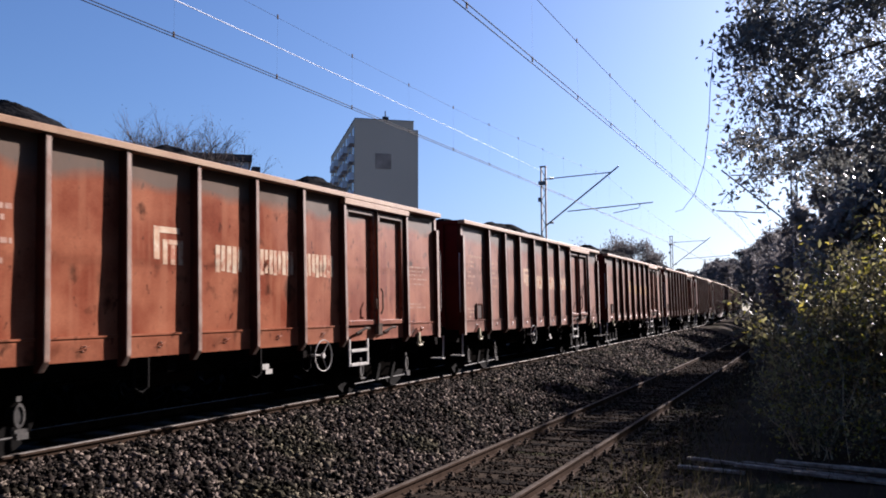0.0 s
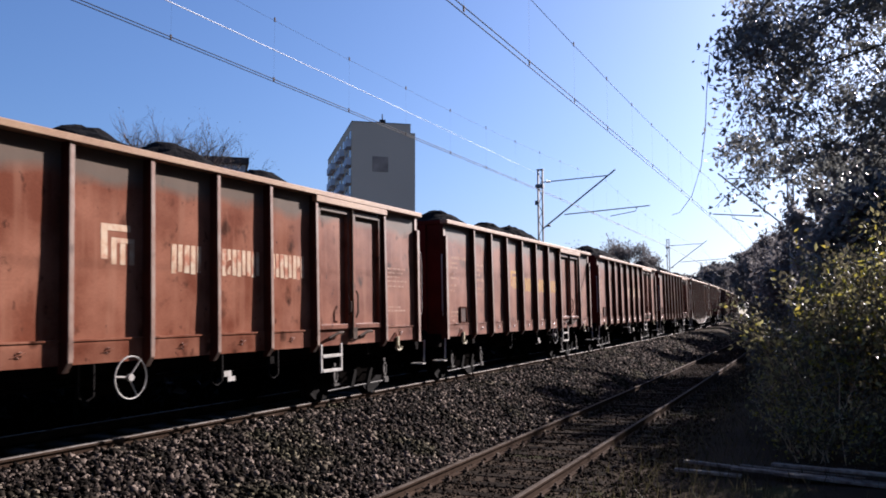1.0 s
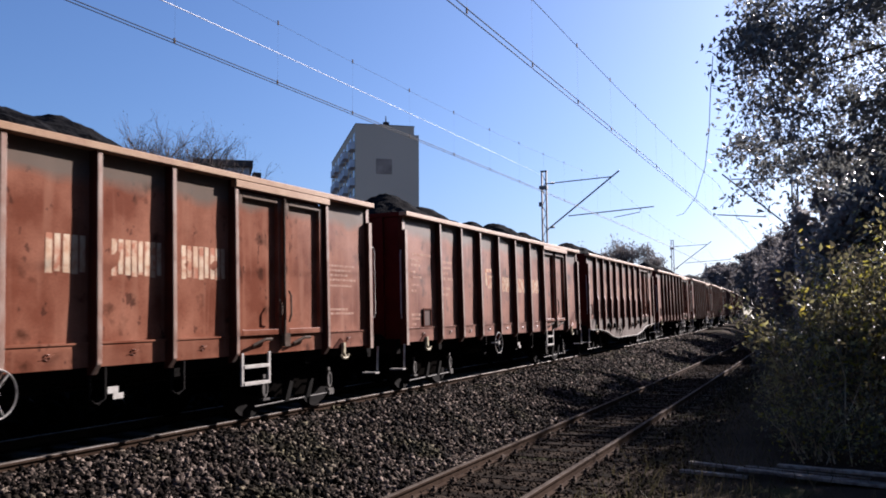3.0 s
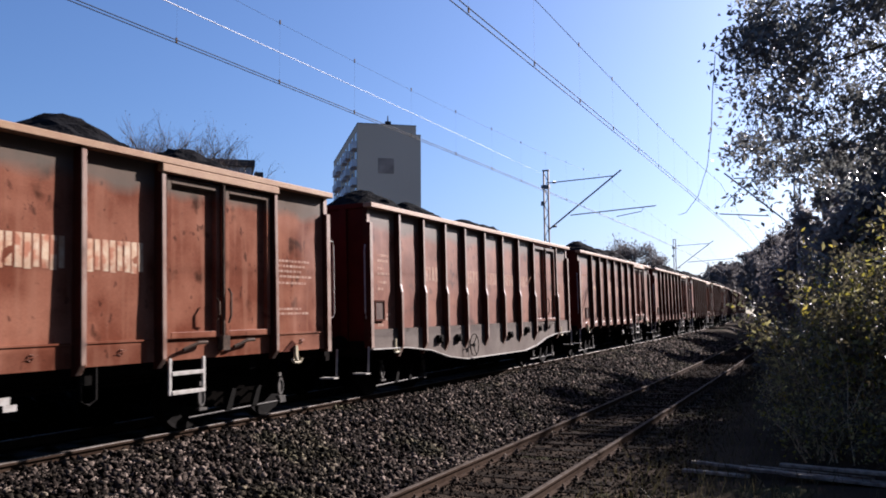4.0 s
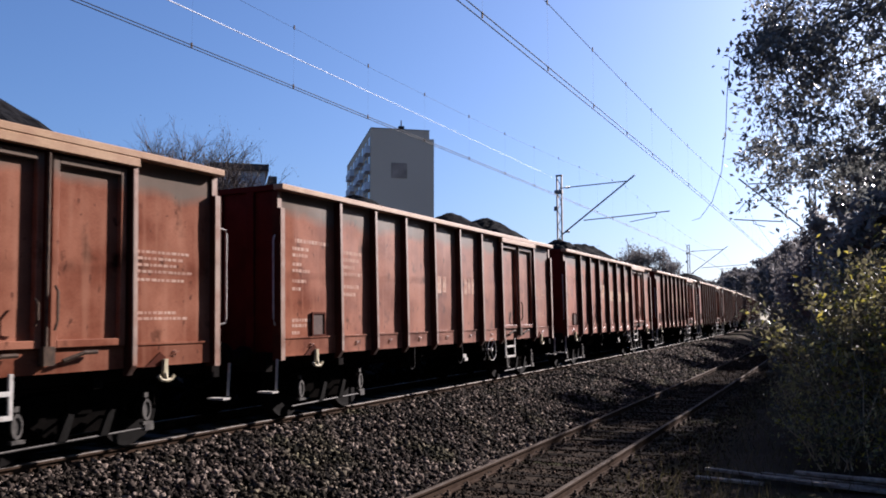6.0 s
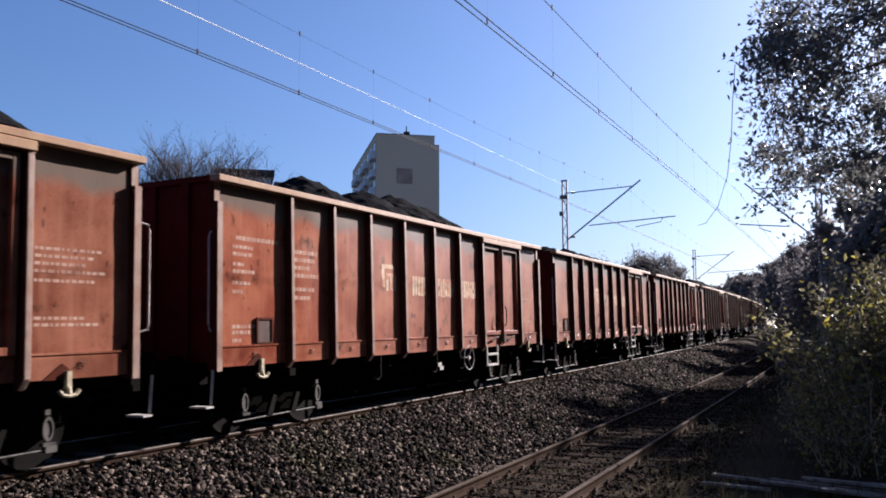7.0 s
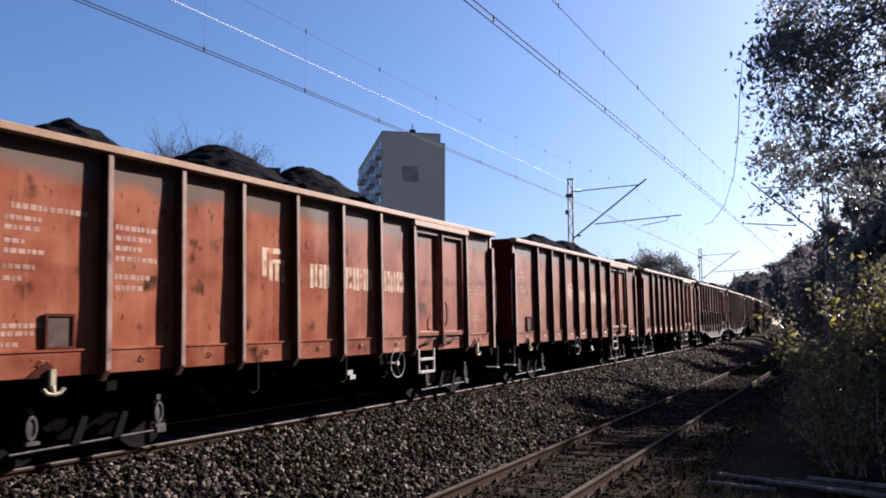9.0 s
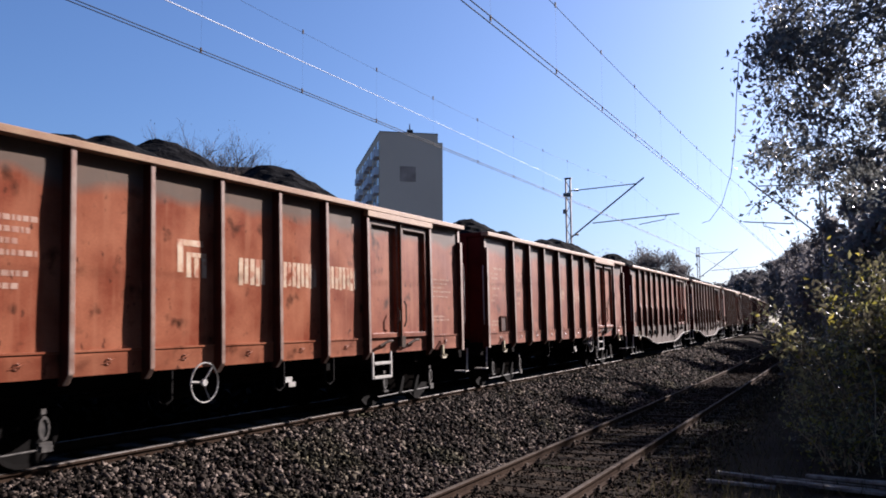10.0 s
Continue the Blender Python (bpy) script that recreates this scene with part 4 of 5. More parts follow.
# ---- overhead line ----
def lattice_mast(base, height, label):
    """Two channels laced with flats."""
    m = thing("catenary_mast", None, label, "mast", "overhead line masts", m=pose(*base))
    b = Build()
    for x in (-0.11, 0.11):
        b.box(x - 0.03, x + 0.03, -0.07, 0.07, 0, height)
    part("mast_body", b.mesh("mast_body", mast_steel, 0.006), m)
    b, z, k = Build(), 0.3, 0
    while z < height - 0.4:
        b.tube([(-0.1 if k % 2 else 0.1, -0.05, z), (0.1 if k % 2 else -0.1, -0.05, z + 0.38)], 0.018, 4)
        z, k = z + 0.38, k + 1
    part("lacing", b.mesh("lacing", mast_steel), m)["kind"] = "stuff"
    part("mast_cap", Build().box(-0.16, 0.16, -0.09, 0.09, height, height + 0.05).mesh("mast_cap", mast_steel), m)
    part("footing", Build().box(-0.35, 0.35, -0.35, 0.35, -0.6, 0.02).mesh("footing", sleeper_concrete, 0.03), m)
    return m


def bracket(mast, reach, foot, sign, over=1.0):
    """The cantilever: top tie, strut, registration tube and steady arm; sign is the side on which the track lies."""
    def place(x, z):
        return (sign * x, 0, z + foot)
    g = Build()
    g.tube([place(0.1, 7.62), place(reach + 0.2, 7.72)], 0.026, 6)
    part("top_tie", g.mesh("top_tie", mast_steel), mast)
    part("strut", Build().tube([place(0.1, 5.40), place(reach + 0.58, 7.98)], 0.036, 6).mesh("strut", mast_steel), mast)
    part("registration_tube", Build().tube([place(1.15, 6.02), place(reach + 2.1 * over, 6.22)], 0.026, 6).mesh("registration_tube", mast_steel), mast)
    part("steady_arm", Build().tube([place(reach - 0.9 + 1.2 * over, 5.83), place(reach - 0.9 + 2.35 * over, 6.0), place(reach - 0.9 + 2.4 * over, 6.16)], 0.018, 6).mesh("steady_arm", mast_steel), mast)
    ribbed = [(0.05 * i + d, r) for i in range(4) for d, r in ((0, 0.03), (0.012, 0.06), (0.03, 0.06), (0.042, 0.03))]
    for x, z in ((0.30, 7.63), (0.28, 5.53)):
        part("insulator", Build().lathe(place(x, z), (sign, 0, 0), ribbed, 10).mesh("insulator", insulator_brown), mast)
    part("clamp", Build().box(-0.22, 0.16, -0.11, 0.11, foot + 7.35, foot + 7.52).mesh("clamp", mast_steel), mast)
    part("clamp", Build().box(-0.26, -0.12, -0.06, 0.06, foot + 6.55, foot + 6.75).mesh("clamp", mast_steel), mast)


MAST_S = (-8.0, 38.2, 83.0, 128.0, 173.0)
for s in MAST_S:
    p = on_line(MAIN, s, -3.0)
    mast = lattice_mast((p.x, p.y, p.z - 0.95, 0, 0, heading(MAIN, s)), 9.15, "grey steel lattice mast beyond the main track")
    bracket(mast, 3.0, 0.95, 1)
for s in (38.0, 83.0, 128.0):
    p = on_line(SIDING, s, 3.1, SIDING_Z)
    mast = lattice_mast((p.x, p.y, p.z - 0.2, 0, 0, heading(SIDING, s)), 8.75, "grey steel lattice mast beside the siding")
    bracket(mast, 2.3, 0.2, -1, 0.4)


def wires(line, z_contact, z_mid, z_mast, rise, label, thin=1.0):
    """Twin contact wires, a sagging messenger and its droppers."""
    top = thing("overhead_wires", None, label, "wires", "overhead lines", kind="structure")
    ss = [(-8 + 46.2 * i / 12) for i in range(12)] + [38.2 + 44.8 * i / 10 for i in range(10)] + [83 + 45 * i / 8 for i in range(17)]

    def messenger(s):
        for a, c in zip(MAST_S, MAST_S[1:]):
            if a <= s <= c:
                u = (s - a) / (c - a)
                return z_mast - (z_mast - z_mid) * 4 * u * (1 - u)
        return z_mast
    for e in (-0.05, 0.05):
        part("contact_wire", Build().tube([on_line(line, s, e, z_contact + rise) for s in ss], 0.008, 5).mesh("contact_wire", copper_wire), top)
    part("messenger_wire", Build().tube([on_line(line, s, 0, messenger(s) + rise) for s in ss], 0.006 * thin, 5).mesh("messenger_wire", copper_wire), top)
    s = -3.55
    while s < 110:
        p, q = on_line(line, s, 0, z_contact + rise), on_line(line, s, 0, messenger(s) + rise)
        part("dropper", Build().tube([p, q], 0.0012, 3).mesh("dropper", copper_wire), top)
        for w in (p, q):
            part("dropper_clip", Build().box(w.x - 0.009, w.x + 0.009, w.y - 0.014, w.y + 0.014, w.z - 0.02, w.z + 0.06).mesh("dropper_clip", clip_steel), top)
        s += 2.65
    return top


wires(MAIN, 5.77, 6.87, 7.6, 0.0, "twin contact wires and messenger over the main track", 0.45)
wires(SIDING, 5.99, 7.06, 7.62, SIDING_Z, "twin contact wires and messenger over the siding")
# White colour and taper stand for a sun glint that fades along it.
feeder = thing("auxiliary_wire", None, "auxiliary wire above the train, coloured white for its sun glint", "wire", kind="structure")
part("strand", Build().tube([on_line(MAIN, s, 0.0, 6.335) for s in range(-8, 29, 4)], 0.014, 6, 0.001).mesh("strand", bright_wire), feeder)


# ---- buildings ----
def tower_block():
    """A slab block of flats: blank gable towards the line, balconies down the long side."""
    base = Vector((-67.5, 111.0, -1.0))
    turn = math.degrees(math.atan2(0.634, 0.773))
    t = thing("apartment_building", None, "tan high-rise block of flats with a blank gable wall", "building", m=pose(*base, 0, 0, turn))
    L, Wd, H0 = 32.3, 10.0, 32.6
    part("wall", Build().box(0, Wd, 0, L, 0, H0).mesh("wall", wall_plaster), t, "plain tan plastered wall")
    part("parapet", Build().box(0, Wd - 0.75, 0, L, H0 + 0.002, H0 + 1.33).mesh("parapet", wall_plaster), t)
    part("coping", Build().box(-0.06, Wd - 0.69, -0.06, L + 0.06, H0 + 1.332, H0 + 1.42).mesh("coping", roof_felt), t)
    part("gable_panel", Build().box(3.2, 5.7, -0.05, -0.004, 26.2, 28.6).mesh("gable_panel", vent_dark), t, "square dark brown panel on the gable")
    b = Build().tube([(4.9, 0.9, H0 + 1.4), (4.9, 0.9, H0 + 3.0)], 0.14, 6, 0.07).box(4.45, 5.35, 0.5, 1.1, H0 + 1.42, H0 + 2.0)
    part("aerial", b.mesh("aerial", roof_felt), t)
    bal, pane = Build().box(-0.75, -0.02, 0.15, 3.2, 0.0, 1.15).mesh("balcony", balcony_white), Build().box(-0.03, -0.005, 0.4, 2.4, 1.25, 2.65).mesh("window", window_dark)
    dark = Build().box(-0.04, -0.006, 0.2, 2.6, 0.2, 2.6).mesh("stair_window", window_dark)
    for storey in range(11):
        for col in range(8):
            y, z = 0.4 + col * 4.0, 1.6 + storey * 2.85
            for q in (part("balcony", bal, t) if col % 3 != 1 else part("stair_window", dark, t), part("window", pane, t)):
                q.matrix_basis = pose(0, y, z)
    return t


tower_block()


def low_block():
    t = thing("house", None, "dark flat-roofed building behind the train", "building", m=pose(-56.8, 57.3, -1.0, 0, 0, 40.75))
    part("wall", Build().box(4.2, 9, 0, 12, 0, 17.5).mesh("wall", wall_front), t)
    part("roof", Build().box(3.9, 9.3, -0.4, 12.4, 17.504, 18.1).mesh("roof", roof_felt), t, "dark flat roof edge")
    part("annex", Build().box(9.304, 10.1, 0.2, 11, 0, 17.1).mesh("annex", roof_felt), t, "narrow dark stair annex")
    win = Build().box(0, 1.4, -0.03, -0.004, 0, 1.5).mesh("window", window_dark)
    for storey in range(5):
        for col in range(2):
            part("window", win, t).matrix_basis = pose(4.7 + col * 2.3, 0, 1.4 + storey * 2.9)
    return t


low_block()


# ---- vegetation ----
def branches(b, rng, start, way, length, radius, depth, tips, spread=0.6, sides=5, droop=0.0):
    """A limb that forks into smaller ones; the ends are gathered in tips."""
    n = 4
    path, p, w = [Vector(start)], Vector(start), Vector(way).normalized()
    for i in range(n):
        w = (w + Vector((rng.gauss(0, 0.12), rng.gauss(0, 0.12), rng.gauss(0, 0.10) - droop))).normalized()
        p = p + w * (length / n)
        path.append(p)
    b.tube(path, radius, sides if depth > 1 else 3, radius * 0.55)
    tips += path[2:]
    if depth > 0:
        for i in range(rng.choice((3, 4)) if depth > 1 else 4):
            at_ = path[1 + (i % n)]
            side = Vector((rng.gauss(0, 1), rng.gauss(0, 1), rng.gauss(0.1, 0.7))).normalized()
            branches(b, rng, at_, w * (1 - spread) + side * spread + Vector((0, 0, 0.12)), length * rng.uniform(0.5, 0.78), radius * 0.5, depth - 1, tips, spread, sides, droop)


def leaves_mesh(name, centres, count, size, scatter, seed, mat, keep=None):
    """Many small folded leaves scattered round the twig ends."""
    rng = np.random.default_rng(seed)
    c = np.array([tuple(v) for v in centres])
    pos = c[rng.integers(0, len(c), count)] + rng.normal(0, scatter, (count, 3))
    if keep is not None:
        pos = pos[keep(pos)]
        count = len(pos)
    a = rng.normal(0, 1, (count, 3))
    a /= np.linalg.norm(a, axis=1, keepdims=True)
    d = np.cross(a, rng.normal(0, 1, (count, 3)))
    d /= np.linalg.norm(d, axis=1, keepdims=True)
    nrm = np.cross(a, d)
    s = rng.uniform(size[0], size[1], (count, 1))
    v = np.stack([pos - a * s, pos + d * s * 0.45 + nrm * s * 0.15, pos + a * s, pos - d * s * 0.45 + nrm * s * 0.15], 1).reshape(-1, 3)
    k = np.arange(count)[:, None] * 4
    f = np.concatenate([k + np.array([[0, 1, 2]]), k + np.array([[0, 2, 3]])], 1).reshape(-1, 3)
    me = bpy.data.meshes.new(name)
    me.vertices.add(len(v))
    me.vertices.foreach_set("co", v.ravel())
    me.loops.add(len(f) * 3)
    me.loops.foreach_set("vertex_index", f.ravel())
    me.polygons.add(len(f))
    me.polygons.foreach_set("loop_start", np.arange(0, len(f) * 3, 3))
    me.update()
    me.validate()
    me.materials.append(mat)
    return me


def leafy_tree():
    """The tree whose boughs hang over the siding: sprays of leaves on drooping twigs."""
    rng = random.Random(21)
    base = Vector((3.4, 15.2, -0.4))
    t = thing("tree", None, "dark-leaved broadleaf tree with overhanging boughs", "tree")
    spine = [base, base + Vector((-0.1, 0, 2.5)), base + Vector((-0.4, -0.2, 5)), base + Vector((-0.6, -0.3, 7)), base + Vector((-0.8, -0.4, 10.5))]
    part("trunk", Build().tube(spine, 0.20, 10, 0.06).mesh("trunk", bark, smooth=True), t)
    tips, low, g = [], [], Build()
    made = 0
    boughs = []
    for i in range(26):
        root = spine[2].lerp(spine[4], rng.random())
        end = Vector((rng.uniform(-1.6, 3.6), rng.uniform(12.6, 17.0), rng.uniform(4.4, 10.0)))
        mid = root.lerp(end, 0.5) + Vector((rng.gauss(0, 0.25), rng.gauss(0, 0.25), 0.5))
        g.tube([root, root.lerp(mid, 0.5) + Vector((0, 0, 0.15)), mid, mid.lerp(end, 0.5) + Vector((0, 0, 0.1)), end], 0.035, 5, 0.010)
        boughs += [root.lerp(mid, 0.6), mid, mid.lerp(end, 0.5), end]
    while made < 430:
        x, y, z = rng.uniform(-1.75, 4.0), rng.uniform(12.4, 17.2), rng.uniform(3.5, 10.2)
        if z < 3.42 + 0.46 * min(max(x + 1.5, 0), 1.6) or x * 14 / y < -1.47 + 0.16 * abs(z - 5.0) or noise.noise(Vector((x * 1.1, y * 0.8, z * 1.2))) < -0.16:
            continue
        p = Vector((x, y, z))
        root = min(boughs, key=lambda q: (q - p).length)
        g.tube([root, root.lerp(p, 0.5) + Vector((rng.gauss(0, 0.08), rng.gauss(0, 0.08), rng.gauss(0.08, 0.08))), p], 0.009, 4, 0.005)
        for i in range(4):
            way = Vector((rng.gauss(-0.4, 0.6), rng.gauss(0, 0.6), rng.gauss(-0.15, 0.35))).normalized()
            q = [p, p + way * 0.22, p + way * 0.42 - Vector((0, 0, 0.05)), p + way * 0.60 - Vector((0, 0, 0.13))]
            g.tube(q, 0.006, 3, 0.002)
            tips += [q[0].lerp(q[1], rng.random()), q[1], q[1].lerp(q[2], rng.random()), q[2], q[3]]
        made += 1
    part("branchwork", g.mesh("branchwork", bark), t)["kind"] = "stuff"
    part("crown", leaves_mesh("crown", tips, 46000, (0.036, 0.070), 0.080, 4, tree_leaf), t, "small dark green leaves")
    part("autumn_foliage", leaves_mesh("autumn_foliage", [p for p in tips if p.z > 6.6 and p.x > 0], 420, (0.04, 0.07), 0.1, 9, yellow_leaf), t)
    # one long bare twig that hangs down from the outer boughs
    twig = [(-1.78, 14, 5.9), (-1.84, 14, 5.3), (-1.88, 14, 4.7), (-1.96, 14, 4.1), (-2.12, 14, 3.62), (-2.32, 14, 3.36), (-2.44, 14, 3.33)]
    part("hanging_twig", Build().tube(twig, 0.007, 5, 0.004).mesh("hanging_twig", bark), t)
    return t


leafy_tree()


def bush(x, y, height, width, seed, leaves, label, leaf=None, size=(0.035, 0.085)):
    rng = random.Random(seed)
    z = on_line(MAIN, y, 0).z + ground_height(x + 9.5) - 0.05
    t = thing("bush", None, label, "bush", "bushes beside the siding", m=pose(x, y, z))
    g, tips = Build(), []
    for i in range(max(7, int(width * 6))):
        ang = rng.uniform(0, 6.283)
        lean = Vector((math.cos(ang), math.sin(ang), 0)) * rng.uniform(0.1, 0.55)
        branches(g, rng, (rng.gauss(0, width * 0.22), rng.gauss(0, width * 0.22), 0), lean + Vector((0, 0, 1)), height * rng.uniform(0.34, 0.55), 0.016, 2, tips, 0.42, 4)
    part("stem_tangle", g.mesh("stem_tangle", dry_stem if seed % 3 != 1 else bark), t)["kind"] = "stuff"
    part("foliage", leaves_mesh("foliage", tips, int(leaves * 0.38), size, 0.14, seed, leaf or bush_leaf), t)
    part("autumn_foliage", leaves_mesh("autumn_foliage", tips, leaves // 20, size, 0.16, seed + 50, yellow_leaf), t)
    return t


for i, (x, y, hgt, wid, n) in enumerate([(0.3, 16.0, 3.4, 0.9, 9000), (1.3, 14.6, 3.2, 1.0, 9000), (0.2, 19.5, 3.7, 0.9, 10000), (1.2, 20.5, 4.5, 1.1, 11000),
                                         (0.5, 24.0, 4.4, 1.1, 9000), (2.2, 18.5, 5.0, 1.4, 10000), (1.1, 28.0, 5.2, 1.3, 9000), (2.6, 25.0, 5.8, 1.6, 9000),
                                         (2.4, 15.6, 4.2, 1.2, 8000), (0.3, 31.5, 4.6, 1.1, 8000), (0.6, 17.6, 4.2, 1.1, 9000)]):
    bush(x, y, hgt, wid, 30 + i, n, "olive-green tangled bush with thin dry stems" if i % 3 else "tangled bush of pale dry stems and yellowing leaves")
for i, (x, y) in enumerate([(-1.2, 19.5), (-0.7, 15.5), (-1.25, 22.0), (-0.4, 13.8), (0.4, 13.4), (-1.6, 25.0), (-0.7, 17.4), (1.5, 13.3)]):
    bush(x, y, 1.3, 0.7, 60 + i, 3200, "low weedy bush with yellow-green leaves", size=(0.025, 0.05))


def stalks(count, seed):
    """Tall dry weed stalks, leaning, with a few withered leaves."""
    rng = random.Random(seed)
    for i in range(count):
        y = rng.uniform(13.5, 24)
        x = -0.060 * y + abs(rng.gauss(0, 1.2)) + 0.3
        z = on_line(MAIN, y, 0).z + ground_height(x + 9.3)
        t = thing("weed_stalk", None, "tall pale dry weed stalk", "weed", "dry weed stalks", m=pose(x, y, z - 0.03))
        h, lean = rng.uniform(1.2, 2.9), Vector((rng.gauss(-0.05, 0.30), rng.gauss(0, 0.2), 1)).normalized()
        path = [lean * (h * q) + Vector((rng.gauss(0, 0.03), 0, -0.10 * q * q)) for q in (0, 0.3, 0.6, 0.85, 1.0)]
        part("stem", Build().tube(path, 0.010, 4, 0.003).mesh("stem", dry_stem), t)
        part("withered_leaves", leaves_mesh("withered_leaves", path[1:], 24, (0.03, 0.06), 0.06, seed + i, yellow_leaf if i % 3 == 0 else grass_blade), t)


stalks(110, 91)


def wood_tree(x, y, height, spread, seed, count, mat=None, label="dark dense tree of the trackside wood", bare=False, leaf_scale=1.0, top=0.0, low=0.15):
    rng = random.Random(seed)
    z = GRADE * min(y, 260) - 1.0
    t = thing("tree", None, label, "tree", "trees of the far wood", m=pose(x, y, z))
    g, tips = Build(), []
    g.tube([(0, 0, 0), (0.1, 0, height * 0.3), (0, 0.1, height * 0.6), (0.05, 0, height * 0.86)], 0.03 * height ** 0.75, 7, 0.03)
    part("trunk", g.mesh("trunk", far_bark if bare else bark), t)
    g = Build()
    for i in range(20 if bare else 15):
        ang = rng.uniform(0, 6.283)
        branches(g, rng, (0, 0, height * rng.uniform(low, max(0.7, low + 0.2))), (math.cos(ang), math.sin(ang), rng.uniform(0.9, 2.2) if bare else rng.uniform(0.1, 0.8)), spread * rng.uniform(0.6, 1.0) * (1.0 if bare else 0.62),
                 0.075 if bare else 0.05, 3 if bare else 2, tips, 0.42 if bare else 0.5, 4)
    if top:
        reach = max(v[2] for v in g.v)
        g.v = [(v[0], v[1], v[2] * top / reach) for v in g.v]
        tips = [Vector((p.x, p.y, p.z * top / reach)) for p in tips]
    part("branchwork", g.mesh("branchwork", far_bark if bare else bark), t)["kind"] = "stuff"
    if count:
        part("crown", leaves_mesh("crown", tips, count, (0.05, 0.09) if bare else (0.13 * leaf_scale, 0.25 * leaf_scale), spread * 0.10, seed, mat or wood_leaf), t)
    return t


k = 0
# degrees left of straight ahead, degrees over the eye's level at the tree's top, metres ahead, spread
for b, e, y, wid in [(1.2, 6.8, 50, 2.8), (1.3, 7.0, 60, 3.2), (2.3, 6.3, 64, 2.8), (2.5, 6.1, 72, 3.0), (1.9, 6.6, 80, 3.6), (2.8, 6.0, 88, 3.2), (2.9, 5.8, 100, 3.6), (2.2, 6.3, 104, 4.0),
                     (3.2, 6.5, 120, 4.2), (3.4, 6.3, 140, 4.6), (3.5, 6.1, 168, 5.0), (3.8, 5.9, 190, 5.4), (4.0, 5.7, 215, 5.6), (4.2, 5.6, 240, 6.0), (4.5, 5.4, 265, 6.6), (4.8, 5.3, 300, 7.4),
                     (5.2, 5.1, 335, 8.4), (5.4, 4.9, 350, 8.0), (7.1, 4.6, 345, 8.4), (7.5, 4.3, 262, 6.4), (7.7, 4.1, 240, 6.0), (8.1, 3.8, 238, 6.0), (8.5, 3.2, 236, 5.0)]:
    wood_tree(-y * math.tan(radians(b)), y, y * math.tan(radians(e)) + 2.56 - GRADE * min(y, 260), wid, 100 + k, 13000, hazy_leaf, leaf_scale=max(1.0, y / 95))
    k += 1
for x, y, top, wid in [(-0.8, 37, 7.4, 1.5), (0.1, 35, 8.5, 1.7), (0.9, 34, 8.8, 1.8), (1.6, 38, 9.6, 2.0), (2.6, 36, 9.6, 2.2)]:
    wood_tree(x, y, top * 0.9, wid, 100 + k, 5000, pale_leaf, "thin tree behind the bushes, leaves paled for flare haze", top=top)
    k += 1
# unseen trees, added out of view to shade the siding
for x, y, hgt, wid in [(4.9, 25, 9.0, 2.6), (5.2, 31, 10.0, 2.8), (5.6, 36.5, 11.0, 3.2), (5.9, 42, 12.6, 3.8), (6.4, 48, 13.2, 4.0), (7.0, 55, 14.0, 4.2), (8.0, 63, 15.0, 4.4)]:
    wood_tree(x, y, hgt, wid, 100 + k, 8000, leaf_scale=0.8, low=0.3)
    k += 1
# unseen tall trees beside and behind the camera, added to block sky light
for x, y, hgt, wid in [(11.5, 33, 18, 6.0), (13.0, 43, 18, 6.0), (13.5, 54, 18, 6.4), (14.5, 66, 19, 6.4), (16.0, 80, 19, 7.0), (18.0, 96, 20, 7.4), (10.5, 23, 23, 7.0), (10.5, 14, 23, 7.2), (10.0, 5, 23, 7.2), (10.0, -4, 23, 7.2), (9.5, -13, 23, 7.2), (9.0, -22, 23, 7.2), (8.5, -31, 23, 7.2), (7.5, -41, 23, 7.2), (5.5, -52, 23, 7.2)]:
    wood_tree(x, y, hgt, wid, 100 + k, 15000, leaf_scale=1.6)
    k += 1
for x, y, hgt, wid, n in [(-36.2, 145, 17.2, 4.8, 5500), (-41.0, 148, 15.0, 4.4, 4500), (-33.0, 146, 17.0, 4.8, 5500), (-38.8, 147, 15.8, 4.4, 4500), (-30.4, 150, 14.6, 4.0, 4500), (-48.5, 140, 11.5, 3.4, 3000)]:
    wood_tree(x, y, hgt, wid, 140 + k, n, hazy_leaf, label="half-bare tree beyond the railway, haze put into its leaf colour")
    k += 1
# degrees left of straight ahead, height of the topmost twigs, spread, leaves
for b, top, wid, n in [(44.1, 18.4, 4.4, 500), (43.4, 17.6, 4.3, 400), (46.1, 17.0, 3.8, 500), (45.1, 16.2, 3.8, 500), (42.6, 16.4, 3.8, 700), (41.3, 17.3, 3.6, 2200),
                       (40.4, 16.4, 3.4, 2200), (39.7, 15.2, 3.0, 1200), (43.8, 17.2, 3.8, 300), (41.9, 16.6, 3.6, 600), (44.6, 17.0, 3.8, 300)]:
    top *= 1.04
    wood_tree(-68 * math.sin(radians(b)), 68 * math.cos(radians(b)), top * 0.9, wid, 170 + k, n, label="bare leafless tree behind the train" if n < 1000 else "nearly bare tree with its last leaves behind the train", bare=True, top=top)
    k += 1


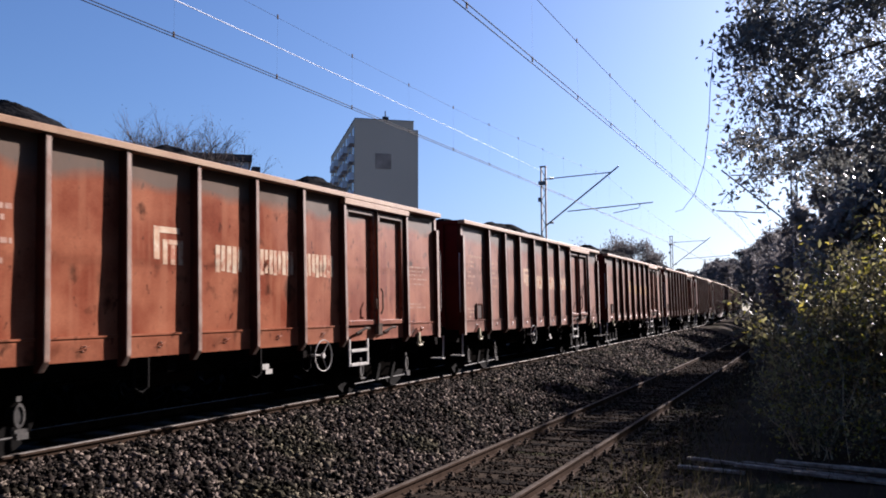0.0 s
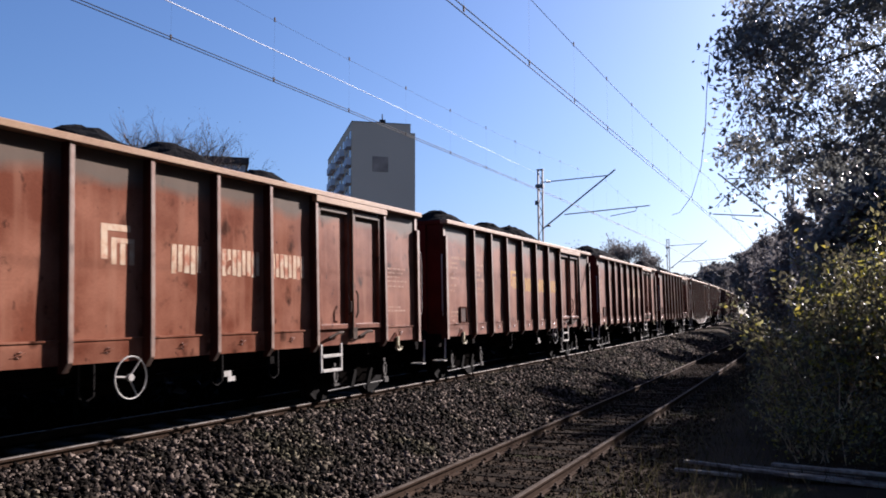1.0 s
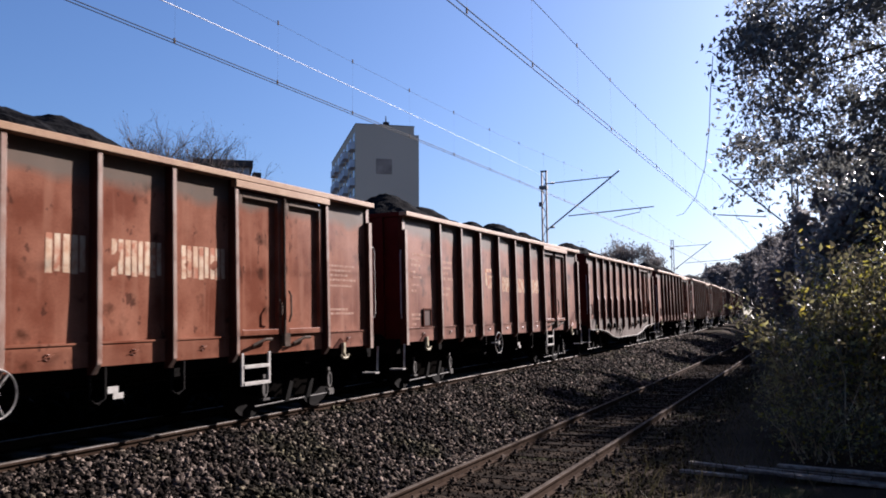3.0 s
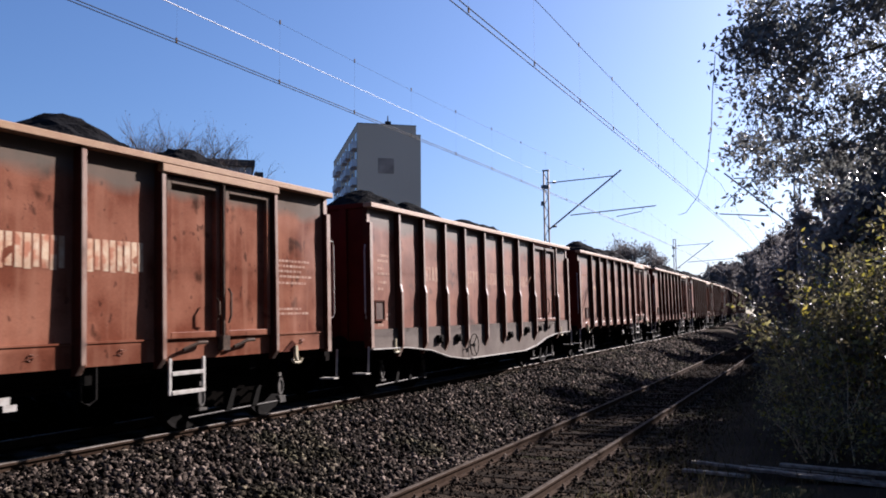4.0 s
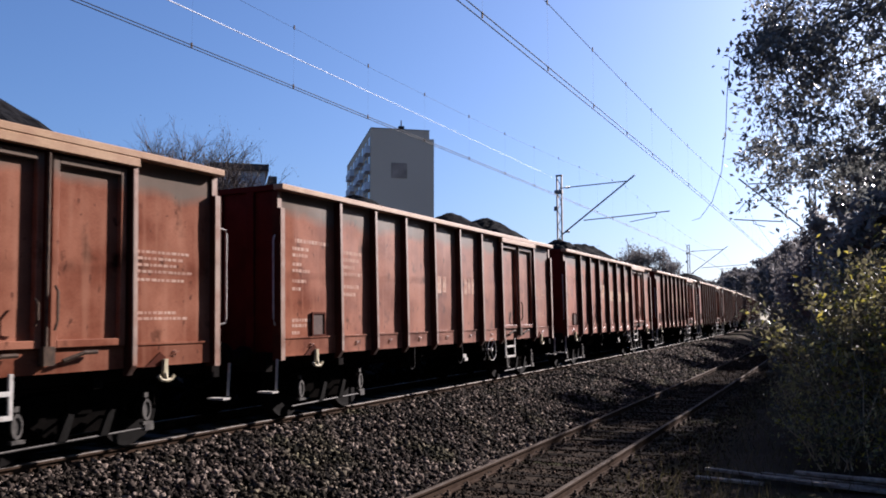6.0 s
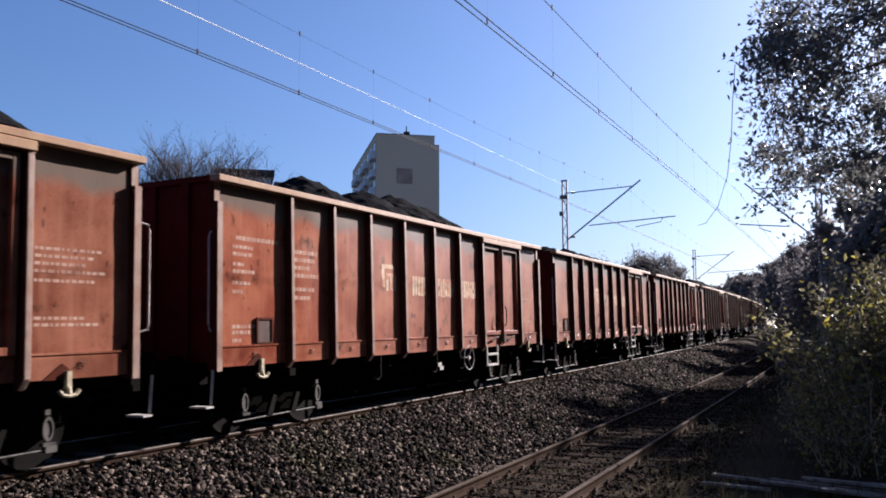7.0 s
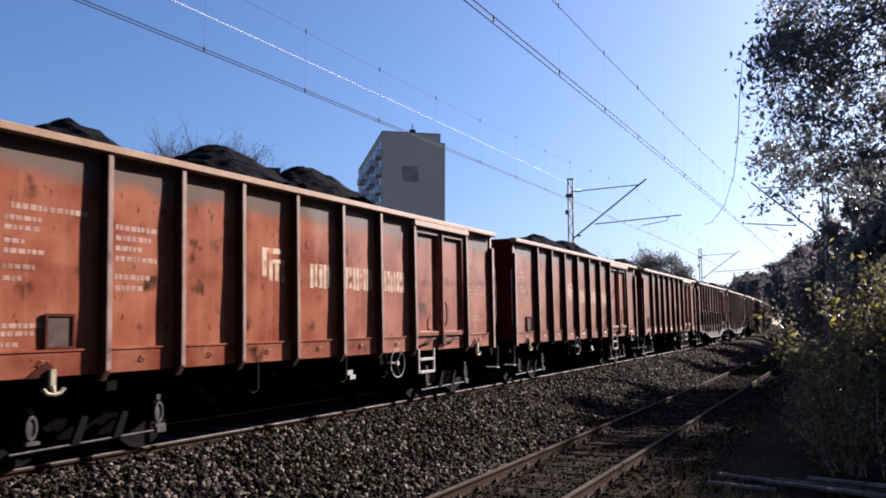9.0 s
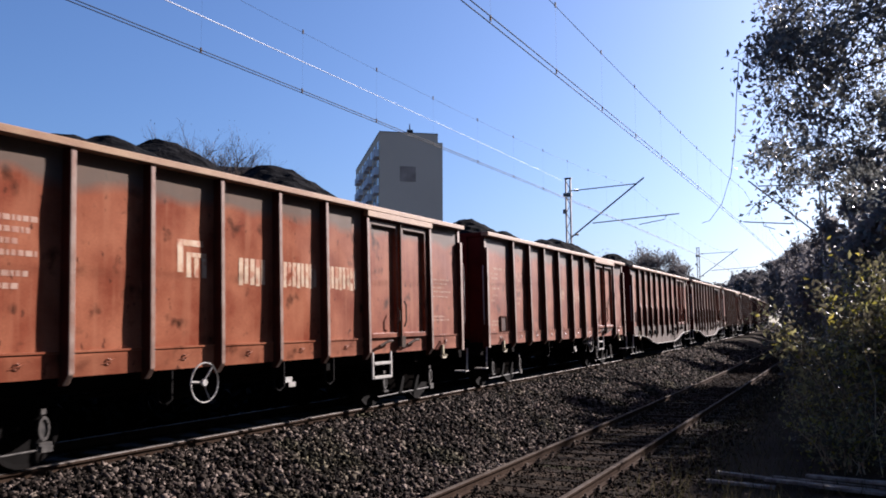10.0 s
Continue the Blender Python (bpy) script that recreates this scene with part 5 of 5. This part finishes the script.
def grass(count, seed):
    rng = np.random.default_rng(seed)
    s, e = 8 + 34 * rng.random(count) ** 1.5, rng.normal(2.9, 1.0, count)
    e = np.where(e < 1.1, 1.1 + rng.random(count), e)
    x, y, th = (np.interp(s, LINE_S, q) for q in SIDING)
    base = np.stack([x + np.cos(th) * e, y + np.sin(th) * e, GRADE * s - 0.78 + 0.0 * e], 1)
    up = np.stack([rng.normal(0, 0.4, count), rng.normal(0, 0.4, count), np.ones(count)], 1) * rng.uniform(0.08, 0.34, (count, 1))
    side = np.stack([rng.normal(0, 1, count), rng.normal(0, 1, count), np.zeros(count)], 1) * 0.006
    v = np.stack([base - side, base + side, base + up], 1).reshape(-1, 3)
    me = bpy.data.meshes.new("grass")
    me.from_pydata(v.tolist(), [], (np.arange(count)[:, None] * 3 + np.array([[0, 1, 2]])).tolist())
    me.materials.append(grass_blade)
    return thing("grass", me, "thin dry grass and weeds beside the siding", "grass", kind="stuff")


grass(9000, 3)


# Unseen growth, added to close the view under the wagons with dark.
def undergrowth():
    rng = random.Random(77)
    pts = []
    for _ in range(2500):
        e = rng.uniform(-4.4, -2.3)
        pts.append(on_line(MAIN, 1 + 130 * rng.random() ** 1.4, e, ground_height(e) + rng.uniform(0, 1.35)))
    return thing("undergrowth", leaves_mesh("undergrowth", pts, 80000, (0.10, 0.22), 0.22, 12, shade_leaf), "unseen undergrowth beyond the main track, near-black for shade under the train", "undergrowth", kind="stuff")


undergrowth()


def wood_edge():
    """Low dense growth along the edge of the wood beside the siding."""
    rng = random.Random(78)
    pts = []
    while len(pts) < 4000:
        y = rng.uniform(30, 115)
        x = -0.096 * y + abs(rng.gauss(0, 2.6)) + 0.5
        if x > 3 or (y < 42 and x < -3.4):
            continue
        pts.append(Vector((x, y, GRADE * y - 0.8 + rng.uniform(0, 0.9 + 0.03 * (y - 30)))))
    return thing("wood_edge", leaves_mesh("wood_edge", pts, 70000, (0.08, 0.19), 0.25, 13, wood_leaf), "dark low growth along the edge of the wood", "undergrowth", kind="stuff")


wood_edge()


# ---- old boards lying beside the siding ----
for i, (x, y, z, turn, half, wide) in enumerate([(-1.55, 12.70, 0.05, -13, 0.62, 0.05), (-1.75, 12.25, 0.03, -5, 0.45, 0.06), (-0.35, 12.15, 0.06, -9, 1.1, 0.07), (0.25, 12.35, 0.10, -7, 1.2, 0.06),
                                                 (0.1, 11.95, 0.05, -12, 1.0, 0.08), (0.75, 12.05, 0.13, -6, 0.9, 0.07), (-0.6, 12.55, 0.04, -10, 0.8, 0.05)]):
    b = Build().box(-half, half, -wide, wide, -0.02, 0.02)
    ground = on_line(MAIN, y, 0).z + ground_height(x + 9.2)
    thing("old_board", b.mesh("old_board", plank_wood, 0.006), "weathered grey board lying on the dark ground", "board", "old boards", m=pose(x, y, ground + z, 0, 1, turn))


# ---- the train runs ----
def run(t):
    """Metres run since a fixed moment, at t seconds."""
    jolt = np.interp(t, (0, 2.5, 3.0, 3.5, 5.0, 6.5, 7.0, 7.5, 8.0, 8.5), (0, 0.03, 0.10, 0.03, -0.04, 0.10, 0.20, -0.03, -0.04, 0))
    return -37.466 + 14.7185 * t + 0.12834 * t * t - 0.005516 * t ** 3 - float(jolt)


def wagon_pose(number, t):
    s = 14.595 + WAGON_PITCH * number - run(t)
    a, c = on_line(MAIN, s - 4.5), on_line(MAIN, s + 4.5)
    mid, way = (a + c) / 2, c - a
    turn = math.degrees(math.atan2(-way.x, way.y))
    return pose(mid.x, mid.y, mid.z, math.degrees(math.atan2(way.z, math.hypot(way.x, way.y))), -0.6, turn)


def motions():
    for ws, d in WHEELSETS:
        walk(ws, [(i / 30, pose(0, d, 0.46, math.degrees(run(i / 30) / 0.46))) for i in range(301)])
    for number, w in TRAIN:
        walk(w, [(i * 0.25, wagon_pose(number, i * 0.25)) for i in range(41)])


motions()
